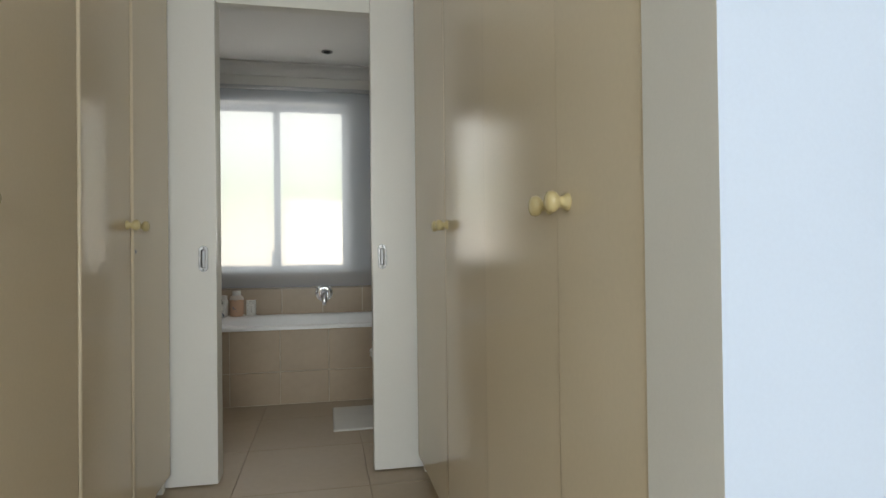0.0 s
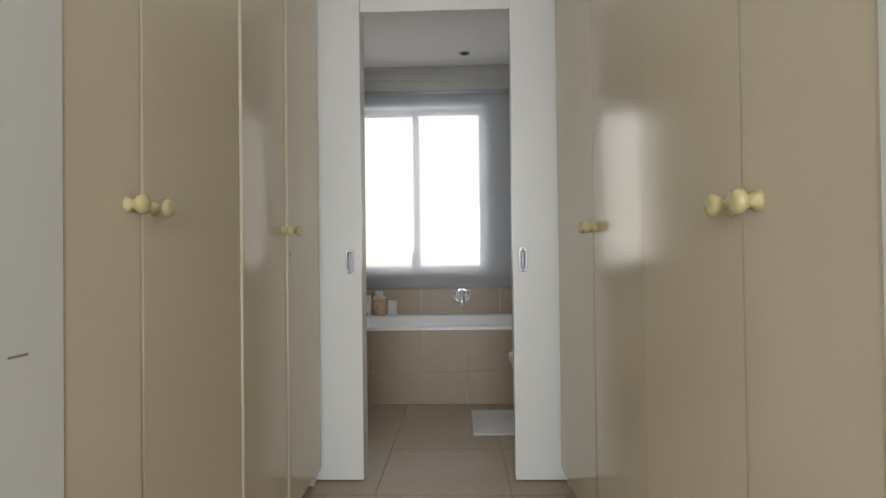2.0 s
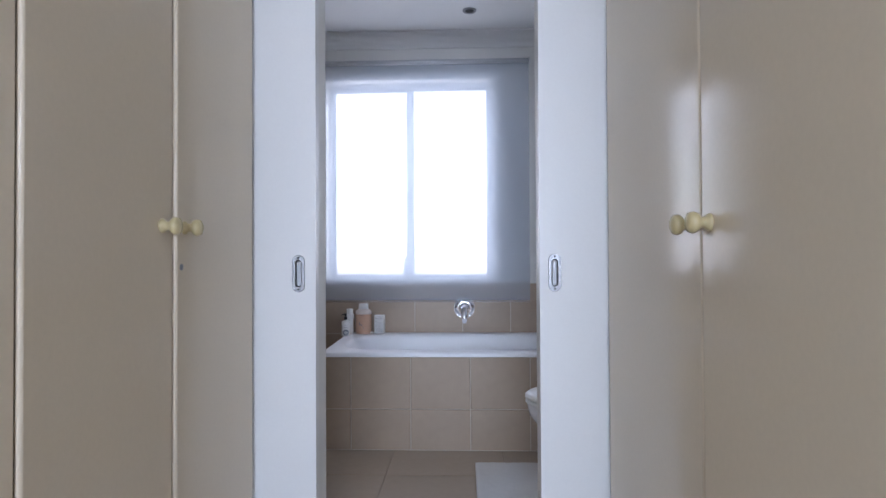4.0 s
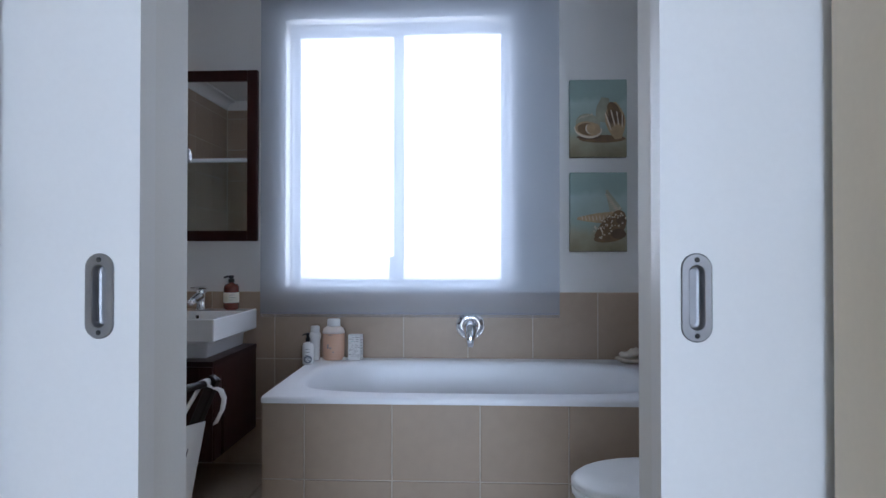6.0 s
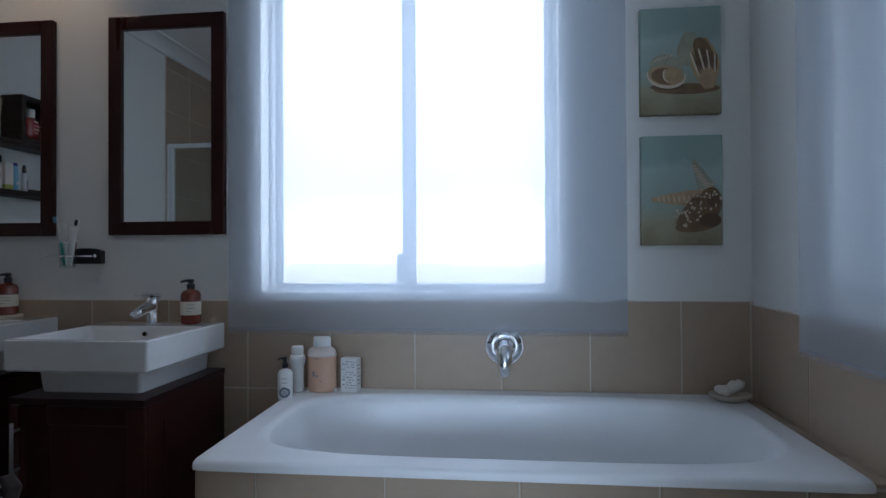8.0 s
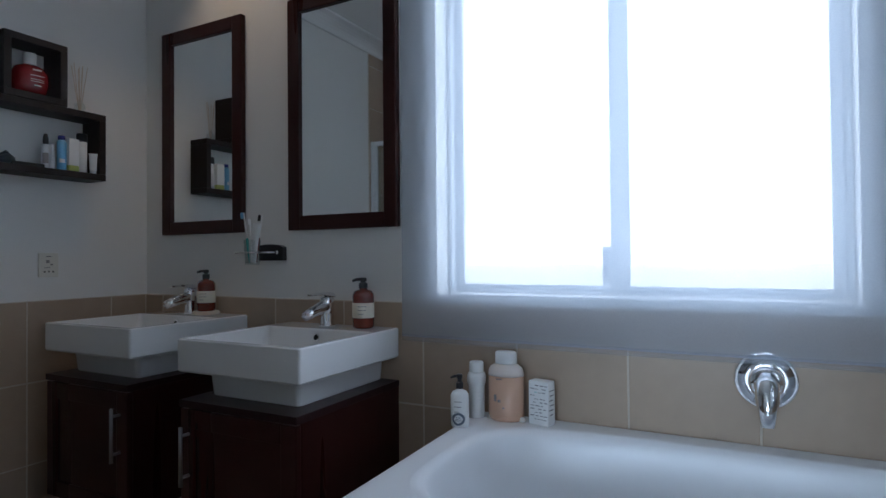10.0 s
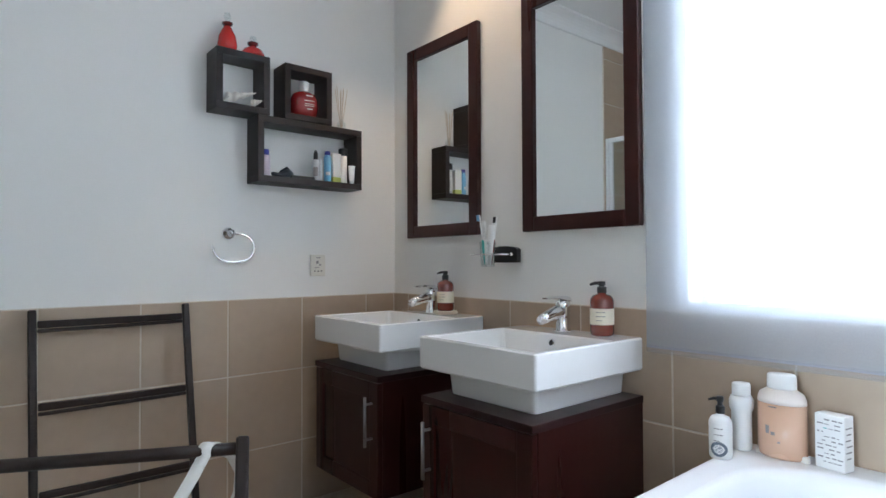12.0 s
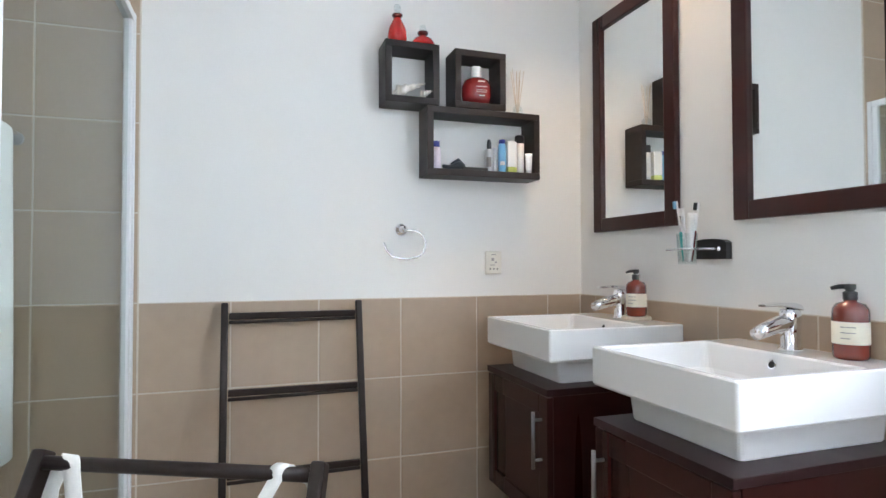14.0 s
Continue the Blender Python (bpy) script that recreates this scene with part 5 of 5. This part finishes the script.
# ---- towel ladder ----
def towel_ladder():
    t = base("towel_ladder", (0.0, -1.245, 0), "black-brown wooden towel ladder leaning on the tiled wall", "ladder")
    foot, top = 0.235, 0.050
    for y in (-0.238, 0.238):
        part("rail", beam((foot, y, 0.003), (top, y, 0.899), 0.022, 0.024, 0.005), M_BLACKWOOD, t)
    for z in (0.852, 0.592, 0.327, 0.075):
        x = foot + (top - foot) * z / 0.899
        part("rung", beam((x, -0.224, z), (x, 0.224, z), 0.024, 0.014, 0.004), M_BLACKWOOD, t)
        part("rung_lath", beam((x + 0.004, -0.224, z - 0.021), (x + 0.004, 0.224, z - 0.018), 0.012, 0.011, 0.003), M_BLACKWOOD, t)


towel_ladder()


# ---- laundry hamper ----
def laundry_hamper():
    e1, e2, f1 = Vector((1.434, -1.340, 0.757)), Vector((1.278, -1.660, 0.757)), Vector((1.796, -1.492, 0.757))
    f2 = f1 + (e2 - e1)
    t = base("laundry_hamper", (0, 0, 0), "folding dark wooden laundry hamper with a white canvas bag", "hamper")
    along = (e1 - e2).normalized()
    down = Vector((0, 0, -0.745))
    for a, c, inset in ((e1, f1, 0.0), (e2, f2, 0.0), (f1, e1, 1), (f2, e2, 1)):
        side = along * (0.028 if (a - e1).length < 0.01 or (a - f1).length < 0.01 else -0.028) * (1 if not inset else 0.1)
        top = a + side + (a - c).normalized() * 0.010 + Vector((0, 0, 0.014))
        part("leg", beam(top, c + side + down, 0.030, 0.020, 0.004), M_BLACKWOOD, t)
    part("bar", tube([e1 + along * 0.03, e2 - along * 0.03], 0.0100, 14), M_BLACKWOOD, t, "", True)
    part("bar", tube([f1 + along * 0.008, f2 - along * 0.008], 0.0100, 14), M_BLACKWOOD, t, "", True)
    # canvas bag hung between the bars
    b = bmesh.new()
    cols, rows = 10, 10
    mid = (e1 + f2) / 2
    across = (f1 - e1)
    ring_prev = None
    for j in range(rows + 1):
        u = j / rows
        z = 0.655 - 0.56 * u
        pinch = 0.92 - 0.10 * math.sin(u * 3.0)
        ring = []
        corners = [e1, f1, f2, e2]
        for k in range(4):
            p, q = corners[k], corners[(k + 1) % 4]
            for i in range(cols):
                s = i / cols
                w = p.lerp(q, s)
                sag = 0.075 * math.sin(s * math.pi) * (1 - u) ** 2 if k in (0, 2) else 0.0
                v = mid + (Vector((w.x, w.y, 0)) - Vector((mid.x, mid.y, 0))) * pinch
                fold = 0.006 * math.sin(i * 2.1 + k * 1.7 + u * 5)
                ring.append(b.verts.new((v.x + fold, v.y + fold, z - sag)))
        if ring_prev:
            n_ = len(ring)
            for i in range(n_):
                b.faces.new((ring_prev[i], ring_prev[(i + 1) % n_], ring[(i + 1) % n_], ring[i]))
        ring_prev = ring
    b.faces.new(ring_prev)
    bag = part("bag", b, M_CLOTH, t, "white canvas bag with thin black printed lines", True)
    solid = bag.modifiers.new("thickness", "SOLIDIFY")
    solid.thickness = 0.003
    # straps over the bars
    for a, sgn in ((e1, -1), (e2, 1), (f1, -1), (f2, 1)):
        p = a + along * 0.021 * sgn
        inner = (mid - p)
        inner.z = 0
        inner.normalize()
        bs = bmesh.new()
        line = []
        for k in range(9):
            ang = math.radians(-20 + 220 * k / 8)
            line.append(p + inner * 0.0135 * math.cos(ang) + Vector((0, 0, 0.0135 * math.sin(ang))))
        slip = along * sgn
        swing = 0.052 if sgn < 0 else 0.016
        line = [p + inner * 0.050 + slip * swing + Vector((0, 0, -0.150)), p + inner * 0.036 + slip * swing * 0.6 + Vector((0, 0, -0.085)), p + inner * 0.022 + slip * swing * 0.2 + Vector((0, 0, -0.035))] + line
        line += [p - inner * 0.026 - slip * 0.018 + Vector((0, 0, -0.020)), p - inner * 0.026 - slip * 0.030 + Vector((0, 0, -0.045)), p - inner * 0.020 - slip * 0.032 + Vector((0, 0, -0.075)), p - inner * 0.010 - slip * 0.022 + Vector((0, 0, -0.110))]
        rows_ = [[bs.verts.new(q + along * 0.0125 * s + inner * 0.004 * s) for s in (-1, 1)] for q in line]
        for lo, hi in zip(rows_, rows_[1:]):
            bs.faces.new((lo[0], lo[1], hi[1], hi[0]))
        st = part("strap", bs, M_CLOTH, t, "white canvas strap looped over the bar", True)
        sm = st.modifiers.new("thickness", "SOLIDIFY")
        sm.thickness = 0.0025
    # printed lines on the outer side of the bag
    nrm = Vector((along.y, -along.x, 0))
    if nrm.dot(f1 - e1) < 0:
        nrm = -nrm
    for k in range(5):
        s0 = 0.15 + 0.15 * k
        pts = []
        for j in range(10):
            u = j / 9
            w = f1.lerp(f2, s0 + 0.05 * math.sin(u * 4 + k))
            v = mid + (Vector((w.x, w.y, 0)) - Vector((mid.x, mid.y, 0))) * (0.945 - 0.10 * math.sin((0.08 + 0.7 * u) * 3.0))
            pts.append((v.x + nrm.x * 0.006, v.y + nrm.y * 0.006, 0.60 - 0.40 * u))
        part("print_line", tube(pts, 0.0016, 6), M_PRINT, bag)


laundry_hamper()


# ---- shower ----
def shower_screen():
    t = base("shower_screen", (0.0, -1.797, 0), "framed glass shower screen with white aluminium rails", "shower screen")
    top, w = 1.905, 1.155
    part("wall_channel", box(0.010, 0.032, -0.018, 0.018, 0.06, top, 0.002), M_ALU, t)
    part("stile", box(0.034, 0.058, -0.012, 0.012, 0.06, top - 0.032, 0.002), M_ALU, t)
    part("stile", box(w - 0.024, w, -0.014, 0.014, 0.06, top, 0.002), M_ALU, t)
    part("top_rail", box(0.033, w - 0.025, -0.016, 0.016, top - 0.030, top, 0.002), M_ALU, t)
    part("bottom_rail", box(0.033, w - 0.025, -0.016, 0.016, 0.06, 0.092, 0.002), M_ALU, t)
    p = part("pane", box(0.060, w - 0.026, -0.003, 0.003, 0.093, top - 0.031), M_SHGLASS, t, "clear shower glass")
    p.visible_shadow = False
    part("kerb", box(0.010, w, -0.045, 0.045, 0, 0.0595, 0.004), M_CERAMIC, t, "white raised shower edge")


shower_screen()


# ---- towel rail with a towel ----
def towel_rail():
    t = base("towel_rail", (1.40, -2.0645, 1.293), "chrome double towel rail on the wall beside the door", "towel rail")
    for off in (0.105, 0.213):
        part("rail", tube([(-0.535, off, 0), (0.500, off, 0)], 0.0125, 18), M_CHROME, t, "", True)
        for x in (-0.538, 0.503):
            part("end_cap", tube([(x - 0.006, off, 0), (x + 0.006, off, 0)], 0.0138, 18), M_STEEL, t, "", True)
    for x in (-0.21, 0.44):
        part("post", lathe([(0.024, 0), (0.024, 0.006), (0.010, 0.012), (0.010, 0.204)], 20), M_CHROME, t, "", True).matrix_basis = pose(x, 0, 0, -90, 0, 0)


def hung_towel():
    t = tagged(new("towel"), "white cotton bath towel hanging over the chrome rail", "towel")
    b = bmesh.new()
    y, z = -2.0645 + 0.213, 1.293
    line = [(-0.0165, -0.52), (-0.0165, -0.30), (-0.0165, -0.10), (-0.0165, 0.0)] + [(-0.0165 * math.cos(a), 0.0165 * math.sin(a)) for a in (0.5, 1.0, 1.57, 2.1, 2.6)] + [(0.0165, 0.0), (0.018, -0.12), (0.021, -0.30), (0.023, -0.46), (0.024, -0.62)]
    cols = 30
    rows_ = []
    for dy, dz in line:
        rows_.append([b.verts.new((0.925 + 0.48 * i / cols, y + dy + 0.004 * math.sin(i * 0.8) * min(1, abs(dz) * 3) * (1 if dy > 0 else 0), z + dz)) for i in range(cols + 1)])
    for lo, hi in zip(rows_, rows_[1:]):
        for i in range(cols):
            b.faces.new((lo[i], lo[i + 1], hi[i + 1], hi[i]))
    p = part("cloth", b, M_MAT, t, "", True)
    p.modifiers.new("thickness", "SOLIDIFY").thickness = 0.007


hung_towel()
towel_rail()

# ---- toilet ----
def toilet():
    t = base("toilet", (XR - 0.006, -1.29, 0), "white ceramic toilet with a closed lid and cistern", "toilet")
    b = bmesh.new()
    steps = 32

    def ring(cx, ax, ay, z, back=0.0):
        out = []
        for k in range(steps):
            a = 2 * math.pi * k / steps
            x = ax * math.cos(a)
            if x > 0:
                x *= 0.72
            out.append(b.verts.new((cx + x, ay * math.sin(a), z)))
        return out

    def skin(rings, cap=True):
        for lo, hi in zip(rings, rings[1:]):
            for k in range(steps):
                b.faces.new((lo[k], lo[(k + 1) % steps], hi[(k + 1) % steps], hi[k]))
        if cap:
            b.faces.new(rings[0][::-1])
            b.faces.new(rings[-1])

    skin([ring(-0.24, 0.17, 0.105, 0.0), ring(-0.24, 0.165, 0.10, 0.06), ring(-0.26, 0.175, 0.10, 0.16), ring(-0.30, 0.235, 0.135, 0.26), ring(-0.33, 0.265, 0.172, 0.34), ring(-0.335, 0.272, 0.180, 0.395)])
    part("bowl", b, M_CERAMIC, t, "", True)
    b = bmesh.new()
    skin([ring(-0.338, 0.270, 0.180, 0.398), ring(-0.338, 0.277, 0.186, 0.402), ring(-0.338, 0.277, 0.186, 0.412), ring(-0.338, 0.272, 0.182, 0.416)])
    part("seat", b, M_WHITEP, t, "white plastic seat", True)
    b = bmesh.new()
    skin([ring(-0.338, 0.272, 0.182, 0.420), ring(-0.338, 0.279, 0.188, 0.424), ring(-0.338, 0.278, 0.187, 0.436), ring(-0.338, 0.262, 0.172, 0.448), ring(-0.338, 0.16, 0.10, 0.454)])
    part("lid", b, M_WHITEP, t, "closed white plastic lid", True)
    c = box(-0.150, 0, -0.190, 0.190, 0.39, 0.708, 0.022, 4)
    part("cistern", c, M_CERAMIC, t, "", True)
    part("cistern_lid", box(-0.160, 0, -0.196, 0.196, 0.712, 0.757, 0.014, 4), M_CERAMIC, t, "white cistern lid", True)
    part("foot_block", box(-0.14, 0.0, -0.10, 0.10, 0, 0.385, 0.02, 3), M_CERAMIC, t)
    h = part("flush_lever", tube([(-0.149, 0.10, 0.645), (-0.168, 0.10, 0.645), (-0.170, 0.155, 0.642)], 0.007, 10), M_WHITEP, t, "white flush lever", True)


toilet()
t = base("blue_cup", (3.300, -1.20, 0.7575), "blue and clear plastic cup standing on the cistern", "cup")
part("cup", lathe([(0.028, 0), (0.030, 0.003), (0.034, 0.095), (0.032, 0.095), (0.028, 0.006), (0, 0.006)], 22), M_BLUEGLASS, t, "", True)
part("rim_band", lathe([(0.0345, 0.085), (0.036, 0.086), (0.037, 0.125), (0.035, 0.125), (0.033, 0.087)], 22), M_TUMBLER, t, "clear upper rim", True)

# ---- bath mat ----
def bath_mat():
    t = tagged(new("bath_mat"), "white cotton bath mat on the tiled floor by the bath", "mat")
    b = bmesh.new()
    nx, ny = 44, 52
    x0, x1, y0, y1 = 2.540, 2.985, -1.522, -0.985
    grid = [[b.verts.new((x0 + (x1 - x0) * i / nx, y0 + (y1 - y0) * j / ny, 0.010 + 0.0025 * noise.noise(Vector((i * 0.6, j * 0.6, 0))) - (0.006 if i in (0, nx) or j in (0, ny) else 0))) for i in range(nx + 1)] for j in range(ny + 1)]
    for j in range(ny):
        for i in range(nx):
            b.faces.new((grid[j][i], grid[j][i + 1], grid[j + 1][i + 1], grid[j + 1][i]))
    geom = bmesh.ops.extrude_face_region(b, geom=b.faces[:])
    for v in [g_ for g_ in geom["geom"] if isinstance(g_, bmesh.types.BMVert)]:
        v.co.z = 0.0015
    m = part("mat_body", b, M_MAT, t, "", True)


bath_mat()


# ---- ceiling spots ----
def downlight(x, y, lit, label):
    t = base("downlight", (x, y, CEIL - 0.0005), label, "ceiling light", "recessed ceiling spots")
    part("bezel", lathe([(0.030, -0.002), (0.042, -0.006), (0.044, -0.003), (0.044, 0.0)], 28), M_STEEL, t, "brushed steel bezel", True)
    part("lamp_face", lathe([(0.028, -0.0045), (0.024, -0.007), (0, -0.0075)], 22), glow_material("warm lamp", (1, 0.70, 0.42), 6) if lit else M_RUBBER, t, "lit warm lamp" if lit else "unlit lamp")


downlight(2.53, -0.40, False, "unlit round steel ceiling spot over the bath")
downlight(0.62, -0.22, True, "lit round ceiling spot with warm light over the mirrors")

# small scuff on the passage wall
tagged(link_mesh("scuff_mark", box(CL + 0.0042, CL + 0.0048, -4.09, -4.05, 0.912, 0.916), M_PRINT), "short dark scuff mark on the passage wall", "mark")
